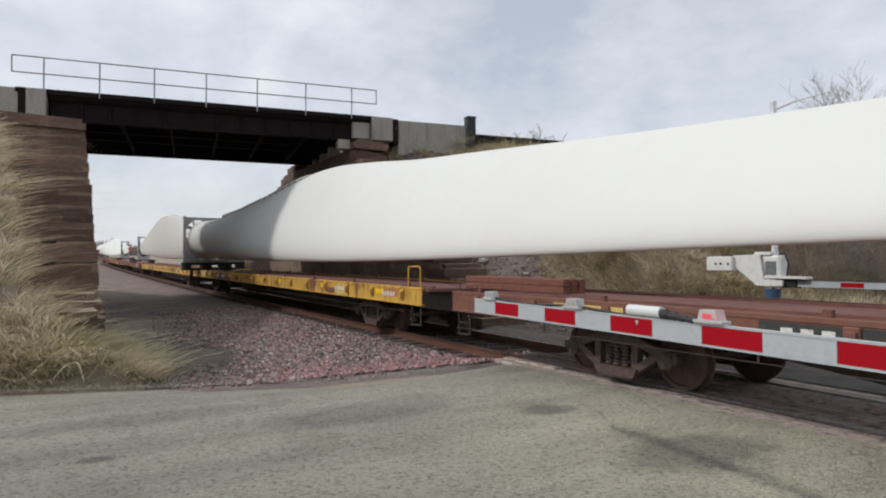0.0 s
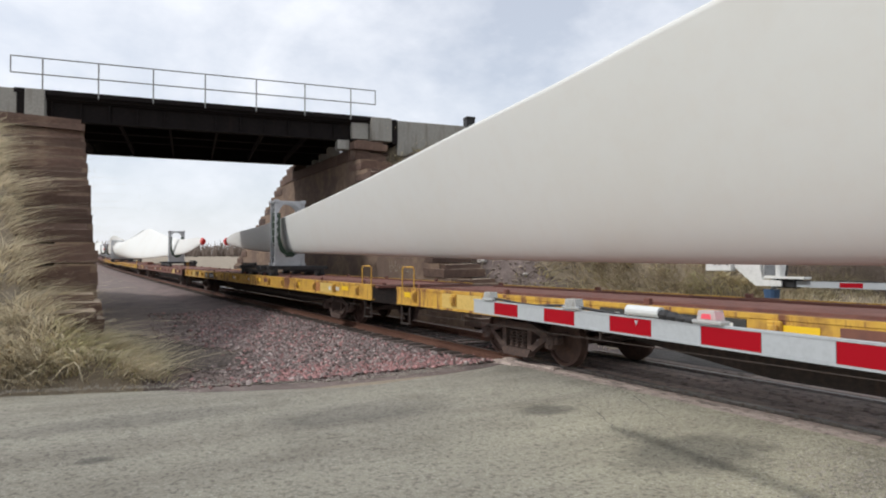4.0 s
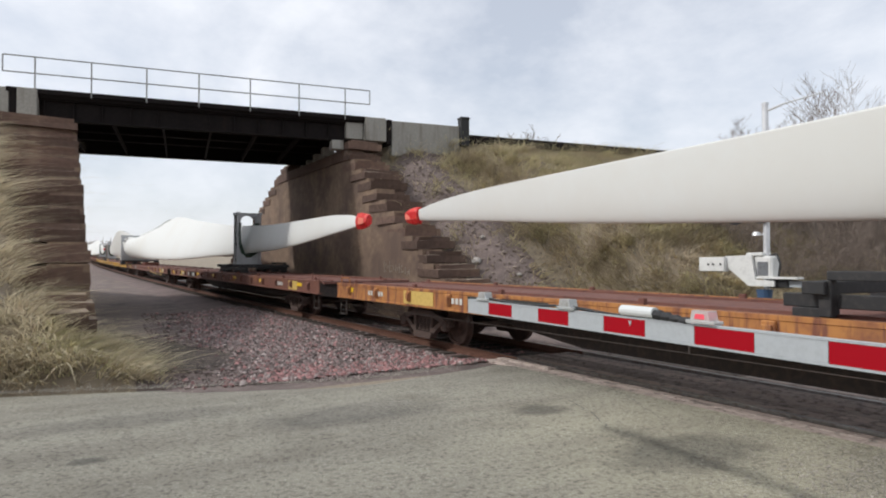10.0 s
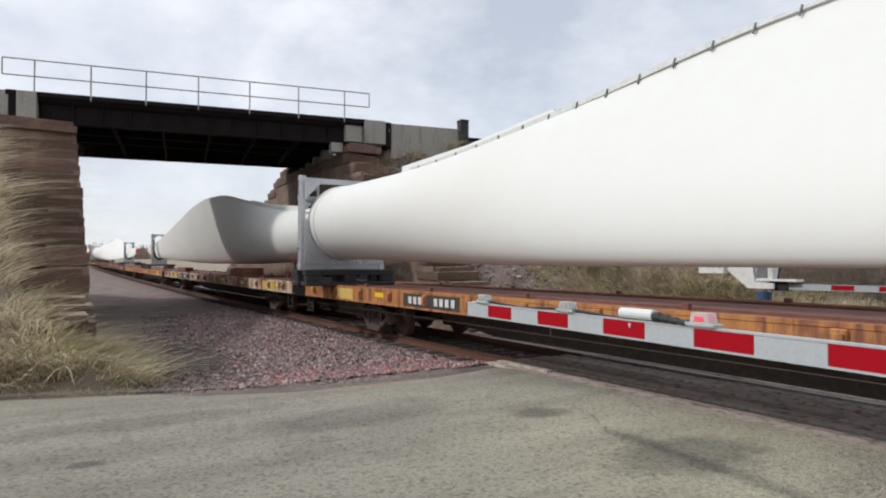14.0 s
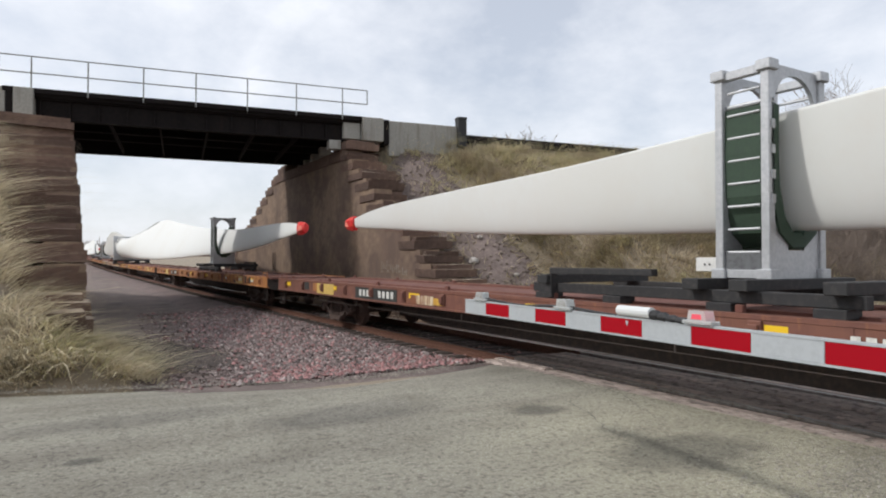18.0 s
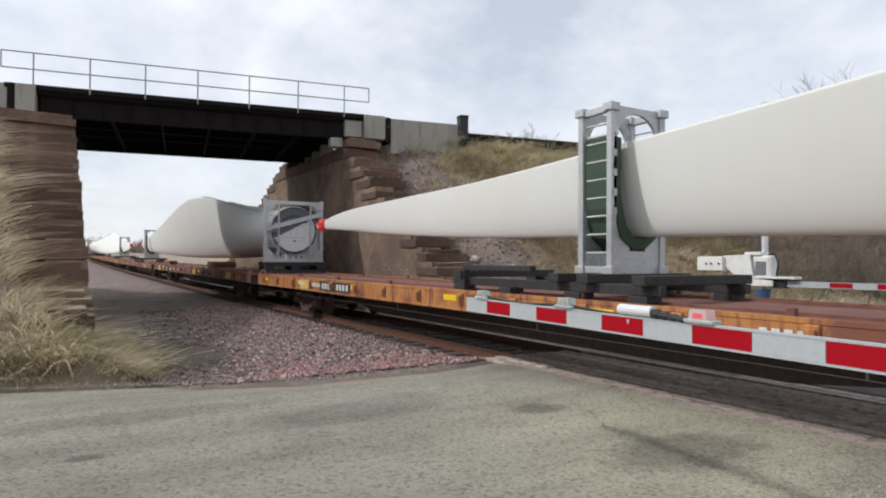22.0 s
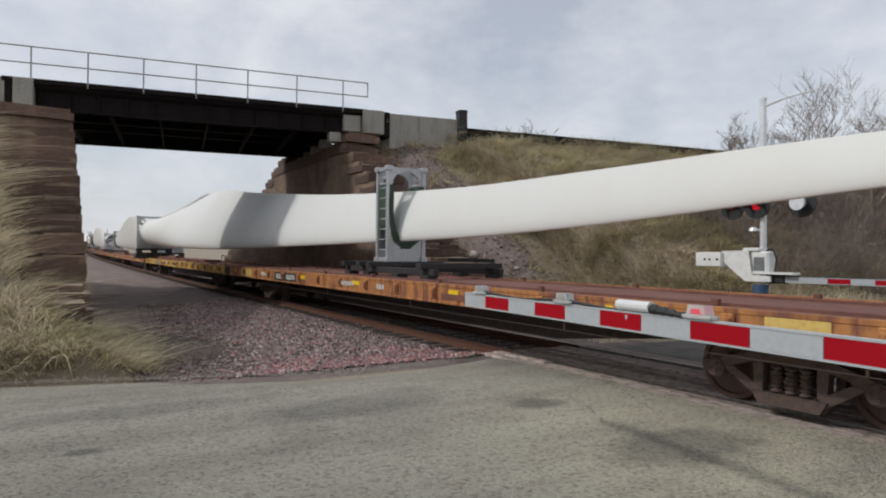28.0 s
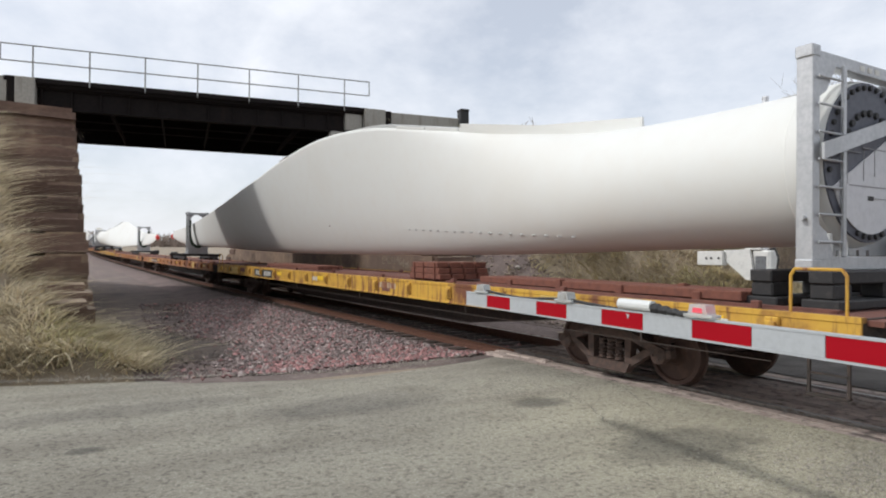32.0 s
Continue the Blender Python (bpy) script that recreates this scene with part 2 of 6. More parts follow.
# ---- mesh helpers ----
def box(bm, x0, x1, y0, y1, z0, z1, m=None, bev=0.0):
    """A block between two corners, turned by m, with bevelled edges."""
    vs = [bm.verts.new((x, y, z)) for x in (x0, x1) for y in (y0, y1) for z in (z0, z1)]
    fs = [bm.faces.new([vs[i] for i in q]) for q in ((0, 1, 3, 2), (4, 6, 7, 5), (0, 4, 5, 1), (2, 3, 7, 6), (0, 2, 6, 4), (1, 5, 7, 3))]
    if bev:
        es = {e for f in fs for e in f.edges}
        r = bmesh.ops.bevel(bm, geom=list(es), offset=bev, segments=1, affect="EDGES")
        vs = list({v for f in r["faces"] for v in f.verts} | {v for v in vs if v.is_valid})
    if m is not None:
        bmesh.ops.transform(bm, matrix=m, verts=vs)
    return vs


def tube(bm, p, q, r, n=8, r2=None, caps=True):
    """A round bar from p to q."""
    p, q = Vector(p), Vector(q)
    w = q - p
    a = w.orthogonal().normalized()
    b = w.normalized().cross(a)
    r2 = r if r2 is None else r2
    rings = []
    for c, k in ((p, r), (q, r2)):
        rings.append([bm.verts.new(c + (a * math.cos(2 * math.pi * i / n) + b * math.sin(2 * math.pi * i / n)) * k) for i in range(n)])
    for i in range(n):
        bm.faces.new((rings[0][i], rings[0][(i + 1) % n], rings[1][(i + 1) % n], rings[1][i]))
    if caps:
        bm.faces.new(rings[0][::-1])
        bm.faces.new(rings[1])
    return rings[0] + rings[1]


def plate(bm, pts, depth):
    """A flat plate of the outline pts, thickened along depth."""
    d = Vector(depth)
    a = [bm.verts.new(p) for p in pts]
    b = [bm.verts.new(Vector(p) + d) for p in pts]
    n = len(pts)
    bm.faces.new(a[::-1])
    bm.faces.new(b)
    for i in range(n):
        bm.faces.new((a[i], a[(i + 1) % n], b[(i + 1) % n], b[i]))
    return a + b


def lathe(bm, rings, n, axis="y", at=(0, 0, 0)):
    """A turned body: rings of (place along the axis, radius)."""
    rows = []
    for s, r in rings:
        row = []
        for i in range(n):
            c, k = math.cos(2 * math.pi * i / n) * r, math.sin(2 * math.pi * i / n) * r
            co = {"x": (s, c, k), "y": (c, s, k), "z": (c, k, s)}[axis]
            row.append(bm.verts.new(Vector(co) + Vector(at)))
        rows.append(row)
    for a, b in zip(rows, rows[1:]):
        for i in range(n):
            bm.faces.new((a[i], a[(i + 1) % n], b[(i + 1) % n], b[i]))
    bm.faces.new(rows[0][::-1])
    bm.faces.new(rows[-1])


def mesh(name, bm, mats, smooth=False):
    bmesh.ops.recalc_face_normals(bm, faces=bm.faces)
    me = bpy.data.meshes.new(name)
    bm.to_mesh(me)
    bm.free()
    for m in mats if isinstance(mats, (list, tuple)) else [mats]:
        me.materials.append(m)
    if smooth:
        me.shade_smooth()
    return me


def part(name, bm, mats, parent=None, label="", smooth=False):
    """Links a bmesh as one mesh object under a thing or a part."""
    ob = new(name, mesh(name, bm, mats, smooth))
    if parent is not None:
        ob.parent = parent
    return tagged(ob, label)


def shared(name, me, parent, m=None):
    """One more piece on a mesh that alike pieces share."""
    ob = new(name, me)
    ob.parent = parent
    if m is not None:
        ob.matrix_basis = m
    return ob


def from_arrays(name, verts, faces, mats, smooth=False):
    me = bpy.data.meshes.new(name)
    me.from_pydata(verts, [], faces)
    for m in mats if isinstance(mats, (list, tuple)) else [mats]:
        me.materials.append(m)
    if smooth:
        me.shade_smooth()
    me.update()
    return me


# ---- plan ----
BRIDGE = Vector((-6.24, 26.7, 0.0))      # foot of the near face at its corner beside the track
ALONG = Vector((0.988, -0.156, 0.0))     # the upper road's way
ACROSS = Vector((0.156, 0.988, 0.0))     # from its near to its far side
WIDTH = 8.0
TRACK_X = 0.25                            # the rails' middle line
DECK = 7.87


def track_z(y):
    """Height of the rails' tops along the line, which climbs gently past the crossing."""
    if y <= 0:
        return 0.065
    if y <= 150:
        return 0.065 + 0.0025 * y + 5.5e-5 * y * y
    return track_z(150) + 0.019 * (min(y, 400) - 150)


def smooth01(a):
    a = min(1.0, max(0.0, a))
    return a * a * (3 - 2 * a)


def ground_z(x, y):
    """The lie of the land: the plain beside the track, and the bank of the upper road on both sides of the cutting."""
    base = track_z(y) - 0.34
    if abs(x) > 60:
        base += 0.4 * noise.noise(Vector((x * 0.01, y * 0.01, 0)))
    p = Vector((x, y, 0)) - BRIDGE
    u, v = p.dot(ALONG), p.dot(ACROSS)
    crest = DECK - 0.42 - 0.03 * max(0, u - 34) - 0.03 * max(0, -u - 20)
    crest = max(crest, 1.5)
    lumps = 0.22 * noise.noise(Vector((x * 0.35, y * 0.35, 3))) + 0.10 * noise.noise(Vector((x * 1.1, y * 1.1, 7)))
    if v < 0.6:
        h = crest + (v - 0.6) / 2.05
    elif v < WIDTH - 0.6:
        h = crest
    else:
        h = crest - (v - WIDTH + 0.6) / 1.9
    if u < 4:                                   # bank beside the lower road, held by the wing wall where that stands
        if v < 0.6:
            step = 6.43 - (26.2 - y) * 0.412       # the line of the wing's steps
            full = min(step + 0.35, crest)
            bare = 0.45 + 0.115 * max(0, y - 12)  # how much of the wing stands free of the bank
            k = smooth01((-6.79 - bare - x) / 0.7)
            k = max(k, 1 - smooth01((y - 13.0) / 2.2))
            h = full * k + (step - 0.8) * (1 - k)
            h = min(h, (y - 10.55) * (0.8 if y < 11 else 0.58) + (0.10 if y >= 11 else 0))
        near = -5.88 - x - 0.5 * max(0, y - 13.3)
        spill = near * 0.5 + 0.9 * max(0, near - 1.4)
        behind = (-7.3 - x) * 7 if 13.6 < y < 45 else (-7.3 - x) * 1.2 if y >= 45 else 0
        h = min(h, max(spill, behind))
    else:                                       # bank beyond the track
        if v < 0.6:
            step = 6.43 - (24.9 - y) * 0.662
            k = smooth01((x - 4.35) / 1.5)
            h = min(h, step + 0.5) * k + min(h, max(step - 0.75, 0.1)) * (1 - k) if x < 7 else h * smooth01((x - 7) / 2.5) + min(h, step + 0.5) * (1 - smooth01((x - 7) / 2.5))
        spill = (x - 2.9 + 0.04 * max(0, 15 - y)) * 1.1
        h = min(h, (x - 3.4) * 7 if 15.6 < y < 45 else spill if y <= 15.6 else (x - 3.4) * 1.2)
    bank = max(0.0, h)
    road = smooth01((y + 3.2) / 0.8) * (1 - smooth01((y - 9.3) / 1.2))     # the lower road is made up to the rails' level
    calm = smooth01((abs(x) - 4.6) / 1.5) if u >= 4 else 1.0             # no lumps over the wing's steps
    z = base + (bank + lumps * calm * smooth01(bank / 1.2) if bank > 0 else 0)
    if bank < 0.3:
        z += (0.012 - base) * road if abs(x) < 40 else 0
    return z


def build_ground():
    def steps(lo, a, b, hi, fine, mid):
        s = list(np.arange(a, b, fine))
        k, d = b, fine
        while k < hi:
            s.append(k)
            d = min(d * 1.22, 400)
            k += d
        k, d = a, fine
        while k > lo:
            d = min(d * 1.22, 400)
            k -= d
            s.append(k)
        return sorted(float(c) for c in s)
    xs, ys = steps(-3500, -14, 30, 3500, 0.45, 4), steps(-600, -4, 40, 4500, 0.45, 4)
    vs = [(x, y, ground_z(x, y)) for y in ys for x in xs]
    w = len(xs)
    fs = [(j * w + i, j * w + i + 1, (j + 1) * w + i + 1, (j + 1) * w + i) for j in range(len(ys) - 1) for i in range(w - 1)]
    me = from_arrays("ground", vs, fs, [M["soil"], M["cinder"]], True)
    for p in me.polygons:
        c = p.center
        if -6.3 + 0.3 * noise.noise(Vector((c.y * 0.4, 0, 0))) < c.x < 3.2 and 8.6 < c.y < 200:
            p.material_index = 1
        if 3.2 < c.x < 6.8 + 0.9 * noise.noise(Vector((c.y * 0.5, 3, 0))) and 12 < c.y < 25 + noise.noise(c):
            p.material_index = 1                   # stony strip beside the wing wall
    ob = new("ground", me)
    tagged(ob, "dry brown soil and thin winter grass on a rail cutting", "ground", kind="structure")


build_ground()


def road_edge(x):
    """The far edge of the lower road."""
    return 8.8 + 0.55 * smooth01((x + 3.0) / 2.2) + max(0, -x - 3.9) * 0.35


def build_road():
    """The old road over the crossing, thickened, with ragged edges."""
    xs = [x * 0.5 for x in range(-60, 122)]
    vs, fs = [], []
    for i, x in enumerate(xs):
        far = road_edge(x) + 0.10 * noise.noise(Vector((x * 0.9, 1, 0))) + 0.05 * noise.noise(Vector((x * 4, 2, 0)))
        near = -2.6 + 0.15 * noise.noise(Vector((x * 0.7, 5, 0)))
        n = 12
        for j in range(n + 1):
            y = near + (far - near) * j / n
            z = 0.055 + 0.012 * noise.noise(Vector((x * 0.6, y * 0.6, 0)))
            if j in (0, n):
                z -= 0.07
            vs.append((x, y, z))
    n = 13
    for i in range(len(xs) - 1):
        if -1.0 <= xs[i] + 0.25 <= 1.5:
            continue
        for j in range(n - 1):
            a = i * n + j
            fs.append((a, a + n, a + n + 1, a + 1))
    me = from_arrays("road", vs, fs, [M["asphalt"], M["dark_road"]], True)
    for p in me.polygons:
        if 1.0 < p.center.x < 6.5 + 0.8 * noise.noise(p.center):
            p.material_index = 1                   # darker stretch beyond the rails
    ob = new("road", me)
    tagged(ob, "worn grey asphalt road over the level crossing", "road", kind="structure")


build_road()


def build_cracks():
    """Open cracks across the asphalt as thin dark ribbons of tar and dirt."""
    rng = random.Random(17)
    ob = new("road_cracks")
    for line in (((-2.01, 6.28), (-2.09, 5.93), (-2.33, 5.3), (-2.75, 4.52)), ((-0.9, 6.7), (-1.27, 5.8), (-1.93, 4.65)), ((-4.63, 8.37), (-4.26, 8.26), (-3.8, 8.2), (-3.35, 8.26)), ((-4.16, 6.46), (-3.63, 6.63), (-3.11, 6.59))):
        pts = []
        for (ax, ay), (bx, by) in zip(line, line[1:]):
            n = max(3, int(math.hypot(bx - ax, by - ay) / 0.09))
            for i in range(n):
                k = i / n
                pts.append((ax + (bx - ax) * k + rng.gauss(0, 0.012), ay + (by - ay) * k + rng.gauss(0, 0.012)))
        vs, fs = [], []
        for i, (x, y) in enumerate(pts):
            qx, qy = pts[min(i + 1, len(pts) - 1)]
            px, py = pts[max(i - 1, 0)]
            d = math.hypot(qx - px, qy - py)
            w = 0.005 * rng.uniform(0.3, 1.3) * min(1, 6 * (i + 0.5) / len(pts), 6 * (len(pts) - i) / len(pts))
            z = 0.0645 + 0.012 * noise.noise(Vector((x * 0.6, y * 0.6, 0)))
            vs += [(x - (qy - py) / d * w, y + (qx - px) / d * w, z), (x + (qy - py) / d * w, y - (qx - px) / d * w, z)]
            if i:
                fs.append((2 * i - 2, 2 * i - 1, 2 * i + 1, 2 * i))
        new("crack", from_arrays("crack", vs, fs, M["patch"])).parent = ob
    tagged(ob, "thin dark cracks across the old asphalt", "cracks", kind="structure")


build_cracks()


def build_track():
    """Two rails on wooden ties in a ballast bed."""
    ys = [-60 + 2.0 * i for i in range(0, 31)] + [1.0 * i for i in range(1, 60)] + [60 + 5.0 * i for i in range(0, 49)]
    cross = [(-2.6, -0.36), (-1.75, -0.2), (-1.35, -0.17), (0, -0.18), (1.35, -0.17), (1.75, -0.2), (2.6, -0.36)]
    vs, fs = [], []
    for y in ys:
        for x, dz in cross:
            vs.append((x + 0.12 * noise.noise(Vector((x, y * 0.7, 0))), y, track_z(y) + dz + 0.02 * noise.noise(Vector((x * 3, y * 2, 1)))))
    w = len(cross)
    fs = [(j * w + i, j * w + i + 1, (j + 1) * w + i + 1, (j + 1) * w + i) for j in range(len(ys) - 1) for i in range(w - 1)]
    bed = new("ballast_bed", from_arrays("ballast_bed", vs, fs, M["ballast"], True))
    tagged(bed, "pinkish crushed-stone ballast bed under the rails", "ballast", kind="structure")
    prof = [(-0.07, 0), (0.07, 0), (0.07, 0.02), (0.012, 0.04), (0.012, 0.115), (0.036, 0.125), (0.036, 0.155), (-0.036, 0.155), (-0.036, 0.125), (-0.012, 0.115), (-0.012, 0.04), (-0.07, 0.02)]
    for side in (TRACK_X - 0.755, TRACK_X + 0.755):
        vs = [(side + px, y, track_z(y) - 0.155 + pz) for y in ys for px, pz in prof]
        w = len(prof)
        fs = [(j * w + i, j * w + (i + 1) % w, (j + 1) * w + (i + 1) % w, (j + 1) * w + i) for j in range(len(ys) - 1) for i in range(w)]
        me = from_arrays("rail", vs, fs, [M["rail"], M["railhead"]])
        for p in me.polygons:
            if p.index % w == 6 or p.center.y < 9.3:
                p.material_index = 1
        tagged(new("rail", me), "rust-brown steel rail with a worn bright head", "rail", kind="structure")
    return


build_track()


# ---- the train: cars ----
SPEED = 14.1
HEAD = 10.7           # the first coupling in view at the clip's start
PITCH = 27.01         # one car over its couplers
MOVING = []           # (thing, place along the train of its origin, turned end for end)


def coupling(k):
    return HEAD - PITCH * k


SLACK = [(0, -0.1), (1, -0.1), (3, -0.3), (5, -0.8), (9, -0.85), (10, -0.98), (11, -0.9), (12, -0.75), (13, -0.72), (15, -0.45), (17, -0.3)]


def joint(k):
    """Where the couplers meet; the slack runs in towards the middle of the train."""
    return coupling(k) + float(np.interp(k, [a for a, b in SLACK], [b for a, b in SLACK]))


def on_track(y, turned):
    a, b = track_z(y + 8), track_z(y - 8)
    tilt = math.degrees(math.atan2(a - b, 16))
    m = pose(0, y, (a + b) / 2, tilt)
    return m @ pose(0, 0, 0, 0, 0, 180) if turned else m


def make(fn, mats, smooth=False, name="piece"):
    """A mesh drawn by fn into a fresh bmesh."""
    bm = bmesh.new()
    fn(bm)
    return mesh(name, bm, mats, smooth)


def sill_paint(name, colour, worn, rust, amount):
    return material(name, colour, 0.7, grain=(5, worn, 0.45, 0.7), streak=(7, rust, amount, amount + 0.12), stain=(1.3, rust, amount + 0.03, amount + 0.18), bump=(18, 0.2))


PAINT = {
    "yellow": sill_paint("yellow_car_paint", (0.56, 0.33, 0.045), (0.47, 0.25, 0.04), (0.16, 0.06, 0.03), 0.52),
    "orange": sill_paint("weathered_orange_paint", (0.42, 0.18, 0.05), (0.33, 0.125, 0.042), (0.17, 0.06, 0.035), 0.50),
    "brown": sill_paint("brown_car_paint", (0.17, 0.068, 0.045), (0.125, 0.05, 0.038), (0.25, 0.105, 0.05), 0.60),
    "peeled": sill_paint("peeling_white_paint", (0.62, 0.54, 0.40), (0.55, 0.43, 0.26), (0.20, 0.075, 0.035), 0.45),
}
M["patch_yellow"] = material("pale_yellow_patch", (0.60, 0.42, 0.12), 0.6, grain=(14, (0.48, 0.32, 0.09), 0.45, 0.7))
M["reflector"] = material("yellow_reflector", (0.78, 0.50, 0.02), 0.4)
M["plate_black"] = material("black_stencil_panel", (0.03, 0.032, 0.03), 0.7, grain=(12, (0.07, 0.055, 0.045), 0.48, 0.7))
M["stencil"] = material("white_stencil", (0.62, 0.62, 0.58), 0.6, grain=(20, (0.4, 0.38, 0.34), 0.5, 0.7))
M["beam"] = material("dark_red_beam", (0.17, 0.062, 0.04), 0.8, grain=(9, (0.10, 0.038, 0.028), 0.45, 0.7), bump=(25, 0.2))
M["skid"] = material("grey_skid", (0.13, 0.135, 0.14), 0.6, 0.2, grain=(14, (0.08, 0.08, 0.085), 0.45, 0.7))
M["darkblock"] = material("black_adapter", (0.02, 0.02, 0.021), 0.7, grain=(14, (0.045, 0.04, 0.038), 0.5, 0.72))
M["slab"] = material("rusty_slab", (0.30, 0.125, 0.07), 0.8, grain=(9, (0.20, 0.078, 0.045), 0.45, 0.7), streak=(9, (0.12, 0.05, 0.035), 0.55, 0.75), bump=(25, 0.3), vary=0.3)
M["pipe"] = material("dusty_pipe", (0.06, 0.048, 0.042), 0.85, 0.1, grain=(12, (0.08, 0.055, 0.045), 0.45, 0.7))
M["flange"] = material("flange_steel", (0.105, 0.112, 0.138), 0.6, 0.1, grain=(14, (0.075, 0.08, 0.10), 0.45, 0.7))
M["closing"] = material("closing_plate_paint", (0.60, 0.61, 0.63), 0.6, grain=(10, (0.52, 0.53, 0.55), 0.45, 0.7))
M["scratch"] = material("grey_scratch", (0.25, 0.25, 0.26), 0.7)
HALF = PITCH / 2 - 0.45
TRUCK = PITCH / 2 - 4.08


def draw_wheel(bm):
    lathe(bm, [(-0.075, 0.30), (-0.07, 0.425), (-0.045, 0.45), (-0.03, 0.425), (0.062, 0.415), (0.068, 0.36), (0.03, 0.345), (0.018, 0.16), (0.05, 0.13), (0.075, 0.12), (0.075, 0.075)], 28, "x")


def draw_side_frame(bm):
    """A cast side frame in the plane x = 0, seen from its outer side: arched top, slanting ends, a window for the springs."""
    d = (0.11, 0, 0)
    for s in (-1, 1):
        plate(bm, [(0, s * 0.42, 0.68), (0, s * 0.98, 0.50), (0, s * 1.08, 0.50), (0, s * 1.08, 0.40), (0, s * 0.98, 0.38), (0, s * 0.42, 0.56)], d)
        plate(bm, [(0, s * 0.92, 0.42), (0, s * 0.76, 0.42), (0, s * 0.30, 0.12), (0, s * 0.30, 0.26), (0, s * 0.66, 0.47)], d)
        plate(bm, [(0, s * 0.42, 0.62), (0, s * 0.30, 0.62), (0, s * 0.30, 0.14), (0, s * 0.40, 0.20)], d)
    plate(bm, [(0, -0.45, 0.69), (0, 0.45, 0.69), (0, 0.45, 0.57), (0, -0.45, 0.57)], d)
    plate(bm, [(0, -0.42, 0.24), (0, 0.42, 0.24), (0, 0.34, 0.10), (0, -0.34, 0.10)], (0.14, 0, 0))


def draw_spring(bm):
    rings = []
    for i in range(6):
        z = 0.25 + 0.052 * i
        rings += [(z, 0.045), (z + 0.012, 0.066), (z + 0.026, 0.066), (z + 0.038, 0.045)]
    lathe(bm, rings, 10, "z")


def draw_bearing(bm):
    box(bm, -0.05, 0.10, -0.13, 0.13, 0.38, 0.56, None, 0.02)
    lathe(bm, [(-0.12, 0.09), (-0.10, 0.12), (0.0, 0.12)], 14, "x", (0, 0, 0.42))
    for i in range(3):
        a = 2 * math.pi * i / 3
        tube(bm, (-0.135, 0.06 * math.cos(a), 0.42 + 0.06 * math.sin(a)), (-0.11, 0.06 * math.cos(a), 0.42 + 0.06 * math.sin(a)), 0.018, 6)


WHEEL = make(draw_wheel, M["wheel"], False, "wheel")
SIDE_FRAME = make(draw_side_frame, M["truck"], False, "side_frame")
SPRING = make(draw_spring, M["truck"], False, "spring")
BEARING = make(draw_bearing, M["truck"], False, "bearing")
AXLE = make(lambda bm: lathe(bm, [(-0.72, 0.085), (-0.3, 0.08), (0.3, 0.08), (0.72, 0.085)], 12, "x"), M["wheel"], True, "axle")
BRAKE_BEAM = make(lambda bm: (box(bm, -0.7, 0.7, -0.04, 0.04, 0.30, 0.40), box(bm, -0.80, -0.68, -0.05, 0.05, 0.26, 0.52), box(bm, 0.68, 0.80, -0.05, 0.05, 0.26, 0.52)), M["truck"], False, "brake_beam")


def add_truck(car, sy):
    """A four-wheel truck under the car: its bolster carries frames, springs, wheels and axles."""
    bm = bmesh.new()
    box(bm, -1.05, 1.05, -0.2, 0.2, 0.50, 0.72, None, 0.04)
    box(bm, -0.4, 0.4, -0.3, 0.3, 0.66, 0.80, None, 0.03)
    t = part("truck", bm, M["truck"], car, "rust-stained cast steel truck")
    t.matrix_basis = pose(TRACK_X, sy * TRUCK, 0) @ Matrix.Diagonal((1, 0.96, 0.94, 1))
    for a in (-0.89, 0.89):
        shared("axle", AXLE, t, pose(0, a, 0.42))
        shared("brake_beam", BRAKE_BEAM, t, pose(0, a * 0.42, 0))
        for sx in (-1, 1):
            shared("wheel", WHEEL, t, pose(sx * 0.755, a, 0.42, 0, 0, 0 if sx > 0 else 180))
            shared("bearing", BEARING, t, pose(sx * 1.03, a, 0, 0, 0, 180 if sx > 0 else 0))
    for sx in (-1, 1):
        shared("side_frame", SIDE_FRAME, t, pose(sx * 1.0, 0, 0, 0, 0, 180 if sx < 0 else 0))
        for a in (-0.16, 0.0, 0.16):
            shared("spring", SPRING, t, pose(sx * 1.06, a, 0))


def draw_side_sill(bm):
    """A channel-shaped side sill along -HALF..HALF, web outwards at x = -1.36, stepped up over the trucks."""
    pts = [(-1.365, 0.77), (-1.265, 0.77), (-1.265, 0.80), (-1.335, 0.80), (-1.335, 1.075), (-1.265, 1.075), (-1.265, 1.125), (-1.365, 1.125), (-1.365, 1.075), (-1.355, 1.07), (-1.355, 0.805), (-1.365, 0.80)]
    plate(bm, [(x, -HALF + 0.14, z) for x, z in pts], (0, 2 * HALF - 0.28, 0))


def draw_stake_pocket(bm):
    box(bm, -1.40, -1.35, -0.075, 0.075, 0.86, 1.07, None, 0.012)
    box(bm, -1.43, -1.40, -0.055, 0.055, 0.90, 1.03, None, 0.008)


def draw_hoop(bm, h=0.42):
    """A grab rail: two feet and a bar, rounded at its corners."""
    pts = [(0, -0.26, 0), (0, -0.26, h - 0.06), (0, -0.22, h), (0, 0.22, h), (0, 0.26, h - 0.06), (0, 0.26, 0)]
    for p, q in zip(pts, pts[1:]):
        tube(bm, p, q, 0.016, 6)


def draw_step(bm):
    for y in (-0.18, 0.18):
        box(bm, -0.012, 0.012, y - 0.014, y + 0.014, -0.40, 0.0)
    box(bm, -0.04, 0.04, -0.19, 0.19, -0.41, -0.39)
    box(bm, -0.012, 0.012, -0.19, 0.19, -0.21, -0.195)


